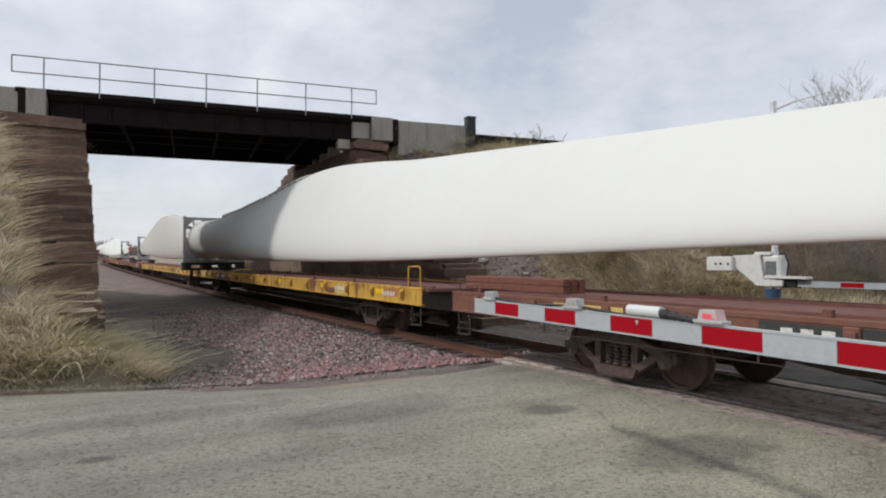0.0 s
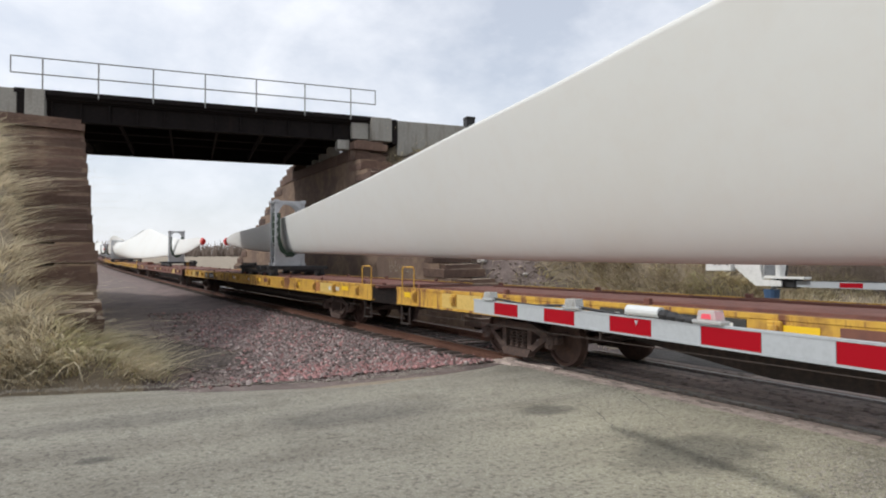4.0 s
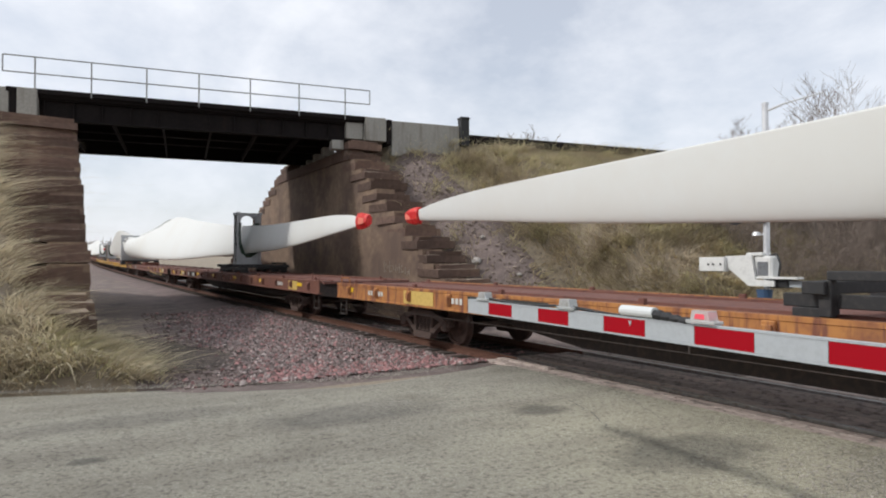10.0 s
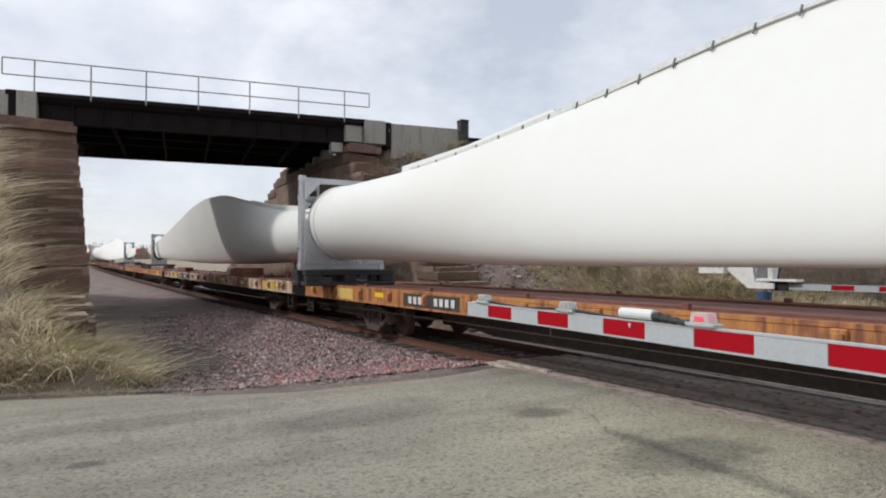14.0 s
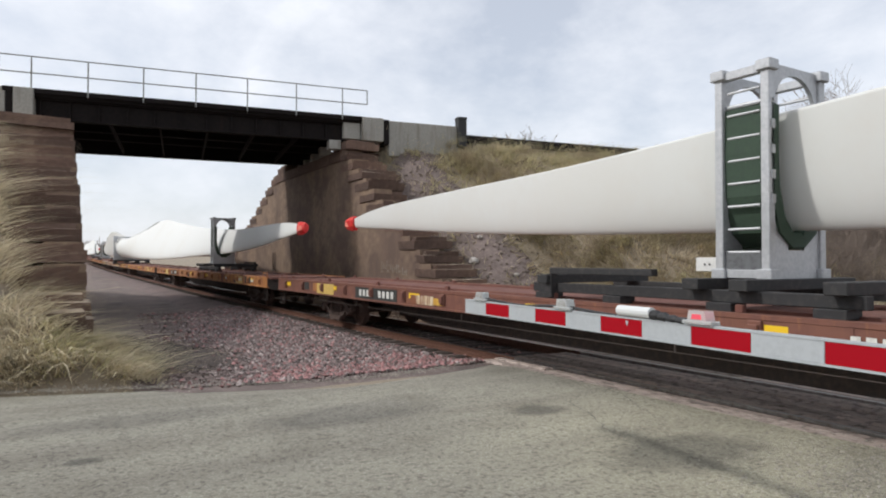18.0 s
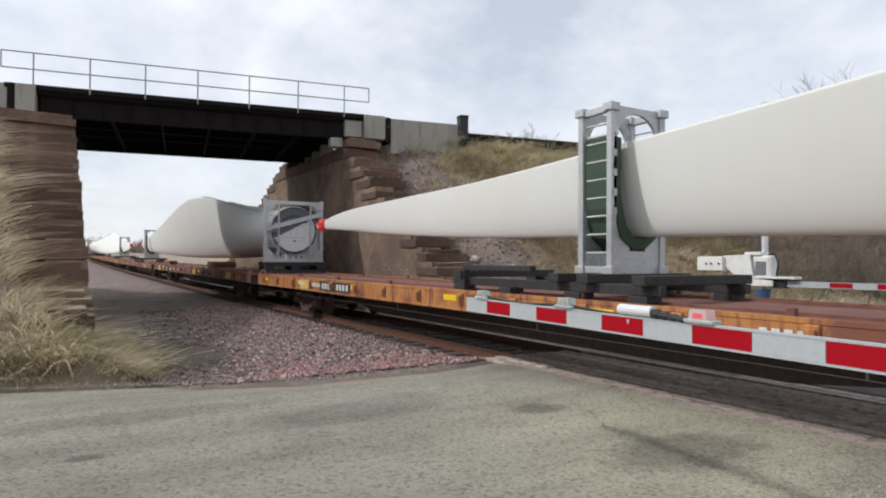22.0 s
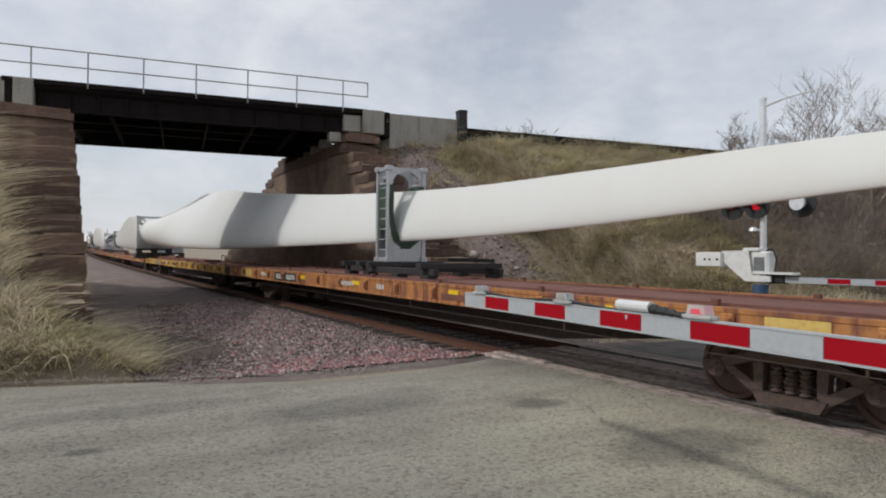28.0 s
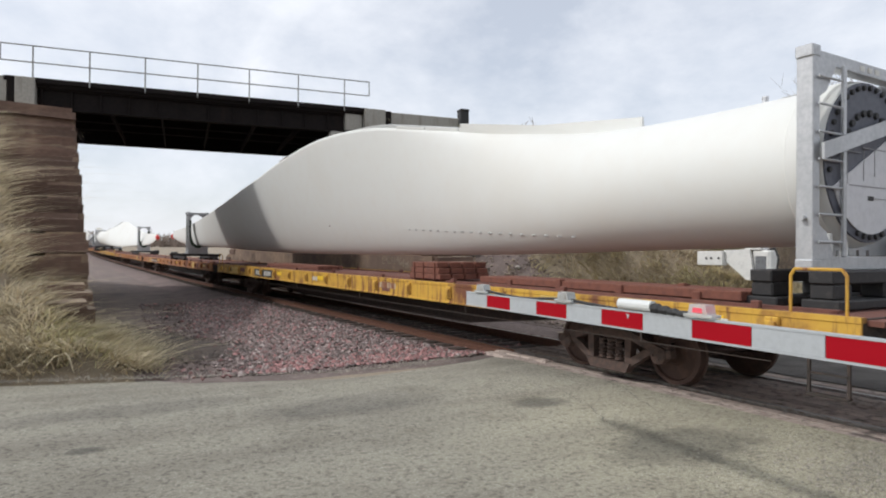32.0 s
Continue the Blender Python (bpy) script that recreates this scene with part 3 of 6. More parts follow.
def draw_coupler(bm):
    box(bm, -0.13, 0.13, -0.5, 0.18, -0.13, 0.12, None, 0.03)
    box(bm, -0.20, 0.18, 0.15, 0.42, -0.16, 0.16, None, 0.05)
    tube(bm, (0.12, 0.34, -0.2), (0.12, 0.34, 0.2), 0.05, 10)


def draw_cross_bearer(bm):
    plate(bm, [(-1.30, 0, 1.06), (1.30, 0, 1.06), (1.30, 0, 0.86), (0.35, 0, 0.60), (-0.35, 0, 0.60), (-1.30, 0, 0.86)], (0, 0.03, 0))


POCKET = {c: make(draw_stake_pocket, m, False, "stake_pocket") for c, m in PAINT.items()}
HOOP = {c: make(lambda bm: draw_hoop(bm, 0.42 if c in ("yellow", "peeled") else 0.13), M["beam"] if c == "peeled" else m, False, "handrail") for c, m in PAINT.items()}
STEP = make(draw_step, M["under"], False, "step")
COUPLER = make(draw_coupler, M["truck"], False, "coupler")
BEARER = make(draw_cross_bearer, M["under"], False, "cross_bearer")
RIB = make(lambda bm: box(bm, -0.035, 0.035, -0.05, 0.05, 0, 0.09, None, 0.01), M["rust"], False, "deck_lug")


def draw_center_sill(bm):
    plate(bm, [(-0.36, -HALF, 1.05), (-0.36, HALF, 1.05), (-0.36, HALF, 0.66), (-0.36, TRUCK - 1.4, 0.62), (-0.36, TRUCK - 4.2, 0.30), (-0.36, -TRUCK + 4.2, 0.30), (-0.36, -TRUCK + 1.4, 0.62), (-0.36, -HALF, 0.66)], (0.72, 0, 0))


CENTER = make(draw_center_sill, M["under"], False, "center_sill")


def flat_car(colour):
    """An 89-foot flat car of one paint, its origin on the rails' top at mid-length."""
    paint = PAINT[colour]
    car = new("flat_car")
    bm = bmesh.new()
    box(bm, -1.27, 1.27, -HALF, HALF, 1.05, 1.10)
    part("deck", bm, M["rust"], car, "rusty red steel deck")
    for x in (-0.82, 0.82):
        bm = bmesh.new()
        box(bm, x - 0.05, x + 0.05, -HALF + 0.6, HALF - 0.6, 1.10, 1.135)
        part("rub_rail", bm, M["rust"], car)
    sill = make(draw_side_sill, paint, False, "side_sill")
    shared("side_sill", sill, car)
    shared("side_sill", sill, car, pose(0, 0, 0, 0, 0, 180))
    shared("center_sill", CENTER, car)
    for s in (-1, 1):
        bm = bmesh.new()
        plate(bm, [(-1.33, s * (HALF - 0.20), 0.74), (-0.5, s * (HALF - 0.04), 0.62), (0.5, s * (HALF - 0.04), 0.62), (1.33, s * (HALF - 0.20), 0.74), (1.33, s * (HALF - 0.20), 1.11), (-1.33, s * (HALF - 0.20), 1.11)], (0, s * 0.05, 0))
        part("end_sill", bm, M["under"], car, "dark grimy end sill")
        shared("coupler", COUPLER, car, pose(0, s * (HALF + 0.03), 0.86, 0, 0, 0 if s > 0 else 180))
        for sx in (-1, 1):
            shared("step", STEP, car, pose(sx * 1.30, s * (HALF - 0.45), 0.78))
        shared("handrail", HOOP[colour], car, pose(-1.30, s * (HALF - 0.55), 1.12))
        add_truck(car, s)
    for i in range(17):
        y = -HALF + 0.95 + i * (2 * HALF - 1.9) / 16
        shared("stake_pocket", POCKET[colour], car, pose(0, y, 0))
        if i % 2:
            shared("cross_bearer", BEARER, car, pose(0, y, 0))
        else:
            shared("deck_lug", RIB, car, pose(-1.02, y + 0.4, 1.10))
            shared("deck_lug", RIB, car, pose(1.02, y + 0.4, 1.10))
    bm = bmesh.new()                                        # brake pipe and rods hung under the sill
    tube(bm, (-1.31, -HALF + 1, 0.62), (-1.31, HALF - 1, 0.62), 0.005, 6)
    for y in (-10.4, -6.5, -2.0, 2.5, 7.0, 10.4):
        tube(bm, (-1.31, y, 0.62), (-1.31, y, 0.80), 0.012, 5)
    part("brake_pipe", bm, M["pipe"], car)
    bm = bmesh.new()
    tube(bm, (0.75, -3.2, 0.70), (0.75, -2.3, 0.70), 0.18, 16)
    part("air_tank", bm, M["under"], car)
    tagged(car, {"yellow": "worn yellow flat car with rust stains and reflector patches", "orange": "weathered orange-brown flat car with a rusty deck",
                 "brown": "dark rust-brown flat car with pale paint patches", "peeled": "flat car with peeling white paint over rust"}[colour], "flat car", "flat cars of the train")
    return car


def car_marks(car, rng):
    """Reflector strips, pale patches and a stencil panel on both sides; the writing is bars."""
    for turn in (0, 180):
        flip = pose(0, 0, 0, 0, 0, turn)
        for i in range(7):
            y = -HALF + 1.6 + i * 3.9 + rng.uniform(-0.3, 0.3)
            bm = bmesh.new()
            box(bm, -1.362, -1.357, y, y + 0.42, 0.93, 1.03)
            part("reflector_strip", bm, M["reflector"], car).matrix_basis = flip
        for y in (-HALF + rng.uniform(1.8, 4), HALF - rng.uniform(3.0, 5.5)):
            bm = bmesh.new()
            box(bm, -1.3635, -1.357, y, y + rng.uniform(0.6, 1.5), 0.81, 1.07)
            part("paint_patch", bm, M["patch_yellow"], car, "pale yellow repainted patch").matrix_basis = flip
        for i in range(6):                                  # stained, repainted and rusted spots, and small notices
            y, w = rng.uniform(-HALF + 0.6, HALF - 1.6), rng.uniform(0.25, 1.1)
            z0 = rng.uniform(0.81, 0.92)
            bm = bmesh.new()
            box(bm, -1.3625 - 0.0003 * i, -1.357, y, y + w, z0, min(1.07, z0 + rng.uniform(0.10, 0.26)))
            part("paint_patch", bm, rng.choice((PAINT["brown"], PAINT["orange"], PAINT["peeled"], PAINT["yellow"], M["plate_black"], M["rust"])), car).matrix_basis = flip
        for i in range(3):
            y = rng.uniform(-HALF + 1, HALF - 2.2)
            for j in range(rng.randint(3, 6)):
                bm = bmesh.new()
                box(bm, -1.3665, -1.3646, y + j * 0.13, y + j * 0.13 + 0.085, 0.90, 1.0)
                part("lettering_bar", bm, M["stencil"], car).matrix_basis = flip
        y = HALF - 8.2 if turn == 0 else -HALF + 5
        bm = bmesh.new()
        box(bm, -1.3645, -1.357, y, y + 2.1, 0.815, 1.06)
        p = part("stencil_panel", bm, M["plate_black"], car, "black panel with worn white lettering")
        p.matrix_basis = flip
        for i in range(9):
            if i == 4:
                continue
            bm = bmesh.new()
            box(bm, -1.3675, -1.3646, y + 0.15 + i * 0.2, y + 0.27 + i * 0.2, 0.87, 1.01)
            part("lettering_bar", bm, M["stencil"], p)


CARS = {-5: "brown", -4: "orange", -3: "brown", -2: "yellow", -1: "yellow", 0: "brown", 1: "yellow", 2: "yellow", 3: "brown", 4: "brown", 5: "orange", 6: "peeled", 7: "orange", 8: "orange",
        9: "brown", 10: "brown", 11: "orange", 12: "orange", 13: "yellow", 14: "orange", 15: "orange", 16: "yellow", 17: "yellow", 18: "brown"}


def build_cars():
    rng = random.Random(7)
    first = {}
    for k, c in CARS.items():
        if c not in first:
            first[c] = flat_car(c)
    done = set()
    for k, c in CARS.items():
        car = first[c] if c not in done else copy_thing(first[c], Matrix.Identity(4))
        done.add(c)
        MOVING.append((car, (joint(k) + joint(k + 1)) / 2, False))
    for car, *place in list(MOVING):
        car_marks(car, rng)


build_cars()


# ---- the train: blades ----
def spline(rows, u):
    """A smooth value at u through rows of (u, value)."""
    us, vs = [r[0] for r in rows], [r[1] for r in rows]
    if u <= us[0]:
        return vs[0]
    if u >= us[-1]:
        return vs[-1]
    i = max(k for k in range(len(us) - 1) if us[k] <= u)

    def slope(k):
        if k == 0:
            return (vs[1] - vs[0]) / (us[1] - us[0])
        if k == len(us) - 1:
            return (vs[-1] - vs[-2]) / (us[-1] - us[-2])
        return (vs[k + 1] - vs[k - 1]) / (us[k + 1] - us[k - 1])
    h = us[i + 1] - us[i]
    s = (u - us[i]) / h
    return ((2 * s**3 - 3 * s**2 + 1) * vs[i] + (s**3 - 2 * s**2 + s) * h * slope(i)
            + (3 * s**2 - 2 * s**3) * vs[i + 1] + (s**3 - s**2) * h * slope(i + 1))


LENGTH = 51.3
# along the blade from its root: the trailing edge's height and lean towards -x, the leading edge's height and lean, and the thickness
EDGE_Z = [(0, 3.63), (2.0, 3.62), (4, 3.68), (6, 3.93), (8.5, 4.36), (11, 4.76), (14, 4.90), (17, 4.72), (20, 4.42), (23, 4.20), (28, 3.82), (32, 3.57), (36, 3.38), (40, 3.25), (44, 3.23), (48, 3.21), (50.0, 3.11), (50.7, 3.03), (51.3, 2.98)]
EDGE_X = [(0, 0), (3, 0.02), (6, 0.42), (8.5, 0.82), (11, 1.1), (14, 1.25), (18, 1.28), (22, 1.14), (26, 0.95), (30, 0.76), (34, 0.54), (37, 0.36), (41, 0.12), (45, -0.16), (48, -0.44), (51.3, -0.80)]
LEAD_Z = [(0, 1.78), (3, 1.72), (6, 1.65), (12, 1.62), (18, 1.63), (24, 1.73), (30, 1.88), (36, 2.02), (40, 2.12), (44, 2.31), (48, 2.58), (50.7, 2.75), (51.3, 2.80)]
LEAD_X = [(0, 0), (6, 0.02), (14, 0.05), (24, 0.06), (36, 0.05), (41, -0.06), (45, -0.27), (48, -0.52), (51.3, -0.85)]
THICK = [(0, 1.86), (3, 1.78), (8, 1.48), (14, 1.12), (20, 0.86), (28, 0.62), (36, 0.44), (44, 0.26), (49, 0.18), (51.3, 0.14)]
ROUND = 40


def blade_ring(u, grow=0.0):
    """The blade's section at u, as points (x, z), from the leading edge round; grow: metres outwards."""
    top = Vector((-spline(EDGE_X, u), spline(EDGE_Z, u)))
    low = Vector((-spline(LEAD_X, u), spline(LEAD_Z, u)))
    c = top - low
    nrm = Vector((c.y, -c.x)).normalized()
    th = spline(THICK, u)
    w = smooth01((u - 1.5) / 9)
    mid = (top + low) / 2
    ring = []
    for i in range(ROUND):
        a = 2 * math.pi * i / ROUND
        q = 0.5 - 0.5 * math.cos(a)
        circ = mid - c / 2 * math.cos(a) + nrm * th / 2 * math.sin(a)
        half = 2.62 * th * (0.2969 * math.sqrt(q) - 0.126 * q - 0.3516 * q * q + 0.2843 * q**3 - 0.1015 * q**4) + 0.012 * q
        foil = low + c * q + nrm * half * (1 if math.sin(a) >= 0 else -0.92)
        p = circ * (1 - w) + foil * w
        if grow:
            p = p + (p - mid).normalized() * grow
        ring.append(p)
    return ring


def skin(us, mats, name, grow=0.0, caps=True):
    vs, fs = [], []
    for u in us:
        vs += [(p.x, u, p.y) for p in blade_ring(u, grow)]
    n = ROUND
    for j in range(len(us) - 1):
        for i in range(n):
            fs.append((j * n + i, j * n + (i + 1) % n, (j + 1) * n + (i + 1) % n, (j + 1) * n + i))
    if caps:
        fs.append(tuple(range(n))[::-1])
        fs.append(tuple((len(us) - 1) * n + i for i in range(n)))
    return from_arrays(name, vs, fs, mats, True)


SHELL = skin([i * 0.5 for i in range(0, 102)] + [51.1, 51.3], M["blade"], "shell")
COLLAR = skin([0.10, 0.12, 0.38, 0.40], M["blade"], "collar", 0.03)


def tip_ring(u, high, wide, n=8):
    """An eight-sided ring of the fabric cover round the blade's tip."""
    mid = (spline(EDGE_Z, min(u, LENGTH)) + spline(LEAD_Z, min(u, LENGTH))) / 2
    mx = -(spline(EDGE_X, min(u, LENGTH)) + spline(LEAD_X, min(u, LENGTH))) / 2
    return [(mx + wide / 2 * math.cos(2 * math.pi * (i + 0.5) / n), u, mid + high / 2 * math.sin(2 * math.pi * (i + 0.5) / n)) for i in range(n)]


def draw_cover(bm):
    rings = [[bm.verts.new(p) for p in tip_ring(*r)] for r in ((50.74, 0.42, 0.24), (50.80, 0.47, 0.28), (50.98, 0.44, 0.27), (51.06, 0.48, 0.29), (51.42, 0.38, 0.25), (51.49, 0.30, 0.20))]
    for a, b in zip(rings, rings[1:]):
        for i in range(8):
            bm.faces.new((a[i], a[(i + 1) % 8], b[(i + 1) % 8], b[i]))
    bm.faces.new(rings[0][::-1])
    bm.faces.new(rings[-1])
    for k, v in enumerate(bm.verts):
        v.co += Vector((0.01 * math.sin(k * 2.3), 0.016 * math.sin(k * 1.7), 0.012 * math.sin(k * 3.1)))


COVER = make(draw_cover, M["tipred"], False, "tip_cover")
COVER_PLATE = [make(lambda bm: plate(bm, [(s * 0.136, 51.10, -0.10), (s * 0.118, 51.40, -0.08), (s * 0.118, 51.40, 0.07), (s * 0.136, 51.10, 0.09)], (s * 0.012, 0, 0)), M["tippale"], False, "cover_panel") for s in (-1, 1)]


def draw_edge_panel(u0, u1, out):
    """A thin guard panel along the trailing edge from u0 to u1, standing proud of it by out."""
    def draw(bm):
        for a, b in ((u0, u1),):
            rows = []
            for u in (a, (a + b) / 2, b):
                top = Vector((-spline(EDGE_X, u), spline(EDGE_Z, u)))
                low = Vector((-spline(LEAD_X, u), spline(LEAD_Z, u)))
                d = (top - low).normalized()
                n = Vector((d.y, -d.x))
                p0, p1 = top - d * 0.28, top + d * out
                rows.append([bm.verts.new((p.x, u, p.y)) for p in (p0 - n * 0.05, p1 - n * 0.016, p1 + n * 0.016, p0 + n * 0.05)])
            for r, s in zip(rows, rows[1:]):
                for i in range(4):
                    bm.faces.new((r[i], r[(i + 1) % 4], s[(i + 1) % 4], s[i]))
            bm.faces.new(rows[0][::-1])
            bm.faces.new(rows[-1])
    return draw


PANELS = [make(draw_edge_panel(4.2 + 1.1 * i, 5.27 + 1.1 * i, 0.10 - 0.018 * max(0, i - 1)), M["blade"], False, "edge_panel") for i in range(5)]


def draw_guard(bm):
    """A grey guard strip lying against the far side of the trailing edge."""
    rows = []
    for i in range(22):
        u = 3.6 + i * 0.4
        top = Vector((-spline(EDGE_X, u), spline(EDGE_Z, u)))
        low = Vector((-spline(LEAD_X, u), spline(LEAD_Z, u)))
        d = (top - low).normalized()
        n = Vector((d.y, -d.x))
        lip = 0.07 * min(1, (12.1 - u) / 2.0)
        rows.append([bm.verts.new((p.x, u, p.y)) for p in (top - d * 0.04 + n * 0.03, top + d * lip + n * 0.03, top + d * lip + n * 0.075, top - d * 0.04 + n * 0.075)])
    for r, s in zip(rows, rows[1:]):
        for i in range(4):
            bm.faces.new((r[i], r[(i + 1) % 4], s[(i + 1) % 4], s[i]))
    bm.faces.new(rows[0][::-1])
    bm.faces.new(rows[-1])


GUARD = make(draw_guard, M["guard"], False, "edge_guard")
STRAP = make(lambda bm: box(bm, -0.012, 0.012, -0.012, 0.012, -0.10, 0.06), M["skid"], False, "guard_strap")
SPOILER = make(draw_edge_panel(3.2, 7.4, 0.16), M["blade"], False, "root_spoiler")
FIN = make(lambda bm: (plate(bm, [(0, 0, 0), (0, 0.09, 0), (0, 0.09, 0.016), (0, 0.02, 0.008)], (-0.018, 0, 0)), box(bm, -0.004, 0.0, -0.005, 0.10, -0.012, 0.026)), M["fin"], False, "vortex_fin")
DOT = make(lambda bm: lathe(bm, [(-0.02, 0.028), (0.0, 0.028)], 10, "x"), M["plug"], False, "drain_plug")


def near_skin(u, z):
    """The x of the blade's -x side at u and height z."""
    ring = blade_ring(u)
    hits = [a.x + (b.x - a.x) * (z - a.y) / (b.y - a.y) for a, b in zip(ring, ring[1:] + ring[:1]) if (a.y - z) * (b.y - z) < 0]
    return min(hits)


def build_blade():
    ob = new("turbine_blade")
    shared("shell", SHELL, ob)
    tagged(shared("collar", COLLAR, ob), "bright white root collar")
    c = tagged(shared("tip_cover", COVER, ob), "red fabric tip cover")
    zc = (spline(EDGE_Z, LENGTH) + spline(LEAD_Z, LENGTH)) / 2
    for me in COVER_PLATE:
        shared("cover_panel", me, c, pose(-(spline(EDGE_X, LENGTH) + spline(LEAD_X, LENGTH)) / 2, 0, zc))
    for me in PANELS:
        shared("edge_panel", me, ob)
    shared("root_spoiler", SPOILER, ob)
    g = tagged(shared("edge_guard", GUARD, ob), "pale grey guard strip along the trailing edge")
    for i in range(14):
        u = 3.9 + 0.58 * i
        shared("guard_strap", STRAP, g, pose(-spline(EDGE_X, u) + 0.085, u, spline(EDGE_Z, u) + 0.0, 0, -math.degrees(math.atan2(spline(EDGE_X, u), 2.6))))
    for i in range(18):
        u = 4.1 + 0.33 * i
        z = 1.93 + 0.05 * (u - 4)
        shared("vortex_fin", FIN, ob, pose(near_skin(u, z) - 0.002, u, z))
    shared("drain_plug", DOT, ob, pose(near_skin(14.6, 2.46) + 0.012, 14.6, 2.46))
    tagged(ob, "long white wind-turbine blade with a red tip cover", "turbine blade", "blades on the train")
    return ob


# ---- the train: frames that hold the blades ----
def draw_corner(bm):
    box(bm, -0.09, 0.09, -0.09, 0.09, -0.06, 0.06, None, 0.012)
    for s in (-1, 1):
        tube(bm, (s * 0.085, 0, 0), (s * 0.093, 0, 0), 0.035, 8)


CORNER = make(draw_corner, M["galv"], False, "corner_casting")
RUNG = make(lambda bm: tube(bm, (0, -0.2, 0), (0, 0.2, 0), 0.016, 8), M["galv"], False, "rung")
BOLT = make(lambda bm: lathe(bm, [(-0.03, 0.028), (0.0, 0.034)], 8, "y"), M["black"], False, "bolt")


def bar(name, parent, mat, *c, bev=0.008, label=""):
    bm = bmesh.new()
    box(bm, *c, None, bev)
    return part(name, bm, mat, parent, label)


def build_clamp_frame():
    """A ladder-like portal with a green padded cradle, on a long skid; y = 0 at its middle, the skid reaching to +y."""
    ob = new("clamp_frame")
    g = M["galv"]
    w, d, low, top = 0.505, 0.29, 1.46, 3.84
    for sx in (-1, 1):
        for sy in (-1, 1):
            bar("post", ob, g, sx * w - 0.055, sx * w + 0.055, sy * d - 0.05, sy * d + 0.05, low, top)
            for z in (low + 0.05, top):
                shared("corner_casting", CORNER, ob, pose(sx * w, sy * d, z))
        for i in range(8):
            shared("rung", RUNG, ob, pose(sx * w, 0, low + 0.30 + 0.265 * i))
        bar("side_beam", ob, g, sx * w - 0.045, sx * w + 0.045, -d + 0.05, d - 0.05, top - 0.07, top + 0.03)
        bar("side_beam", ob, g, sx * w - 0.045, sx * w + 0.045, -d + 0.05, d - 0.05, low, low + 0.1)
        bar("side_plate", ob, M["skid"], sx * w - 0.01, sx * w + 0.01, -d + 0.05, d - 0.05, low + 0.1, low + 0.32, bev=0)
    for sy in (-1, 1):
        bm = bmesh.new()                                   # arched head of the portal
        arch = [(-w + 0.05, top + 0.03), (w - 0.05, top + 0.03), (w - 0.05, top - 0.42)]
        for i in range(11):
            a = math.pi * i / 10
            arch.append((math.cos(a) * (w - 0.10), top - 0.42 + math.sin(a) * 0.36))
        arch.append((-w + 0.05, top - 0.42))
        plate(bm, [(x, sy * (d - 0.03), z) for x, z in arch], (0, sy * 0.05, 0))
        part("head_arch", bm, g, ob)
        bm = bmesh.new()                                   # notched panel below
        vee = [(-w + 0.05, low), (w - 0.05, low), (w - 0.05, 2.30), (0.16, 1.86), (0.16, 1.78), (-0.16, 1.78), (-0.16, 1.86), (-w + 0.05, 2.30)]
        plate(bm, [(x, sy * (d - 0.03), z) for x, z in vee], (0, sy * 0.05, 0))
        part("notched_panel", bm, g, ob)
    inner = [(0.10, 1.98), (0.26, 2.15), (0.36, 2.5), (0.38, 2.9), (0.36, 3.4)]
    outer = [(0.10, 1.80), (0.36, 1.98), (0.50, 2.4), (0.515, 2.9), (0.50, 3.42)]
    for sx in (-1, 1):                                     # green cradle arms with their pads
        bm = bmesh.new()
        plate(bm, [(sx * x, -0.34, z) for x, z in inner] + [(sx * x, -0.34, z) for x, z in reversed(outer)], (0, 0.68, 0))
        arm = part("cradle_arm", bm, M["green"], ob, "dark green padded cradle arm")
        for z in (2.35, 2.62, 2.9, 3.18):
            bm = bmesh.new()
            box(bm, sx * 0.49 - 0.03, sx * 0.49 + 0.03, -0.355, -0.335, z - 0.05, z + 0.05)
            part("pad_bolt", bm, M["galv"], arm)
        bm = bmesh.new()
        tube(bm, (sx * 0.46, -0.36, 3.46), (sx * 0.46, 0.36, 3.46), 0.03, 8)
        part("hinge_pin", bm, M["galv"], arm)
    bm = bmesh.new()
    box(bm, -0.14, 0.14, -0.34, 0.34, 1.79, 1.98, None, 0.03)
    part("cradle_seat", bm, M["green"], ob)
    for sx in (-1, 1):
        bar("skid_beam", ob, M["darkblock"], sx * 0.85 - 0.06, sx * 0.85 + 0.06, -1.5, 3.3, 1.20, 1.335)
    for y in (-1.3, -0.3, 0.3, 2.9):
        bar("cross_beam", ob, M["darkblock"], -1.08, 1.08, y - 0.11, y + 0.11, 1.335, 1.46)
    bar("hold_down_bar", ob, M["darkblock"], -1.02, -0.90, 0.9, 2.8, 1.47, 1.56)
    bar("hold_down_post", ob, M["darkblock"], -1.02, -0.90, 2.76, 2.88, 1.12, 1.47)
    for y in (-1.2, 0.0, 1.6, 3.0):
        for sx in (-1, 1):
            bar("foot", ob, M["darkblock"], sx * 0.85 - 0.14, sx * 0.85 + 0.14, y - 0.16, y + 0.16, 1.10, 1.20)
    tagged(ob, "grey galvanised clamp frame with green cradle on a skid", "blade frame", "clamp frames under the blades")
    return ob


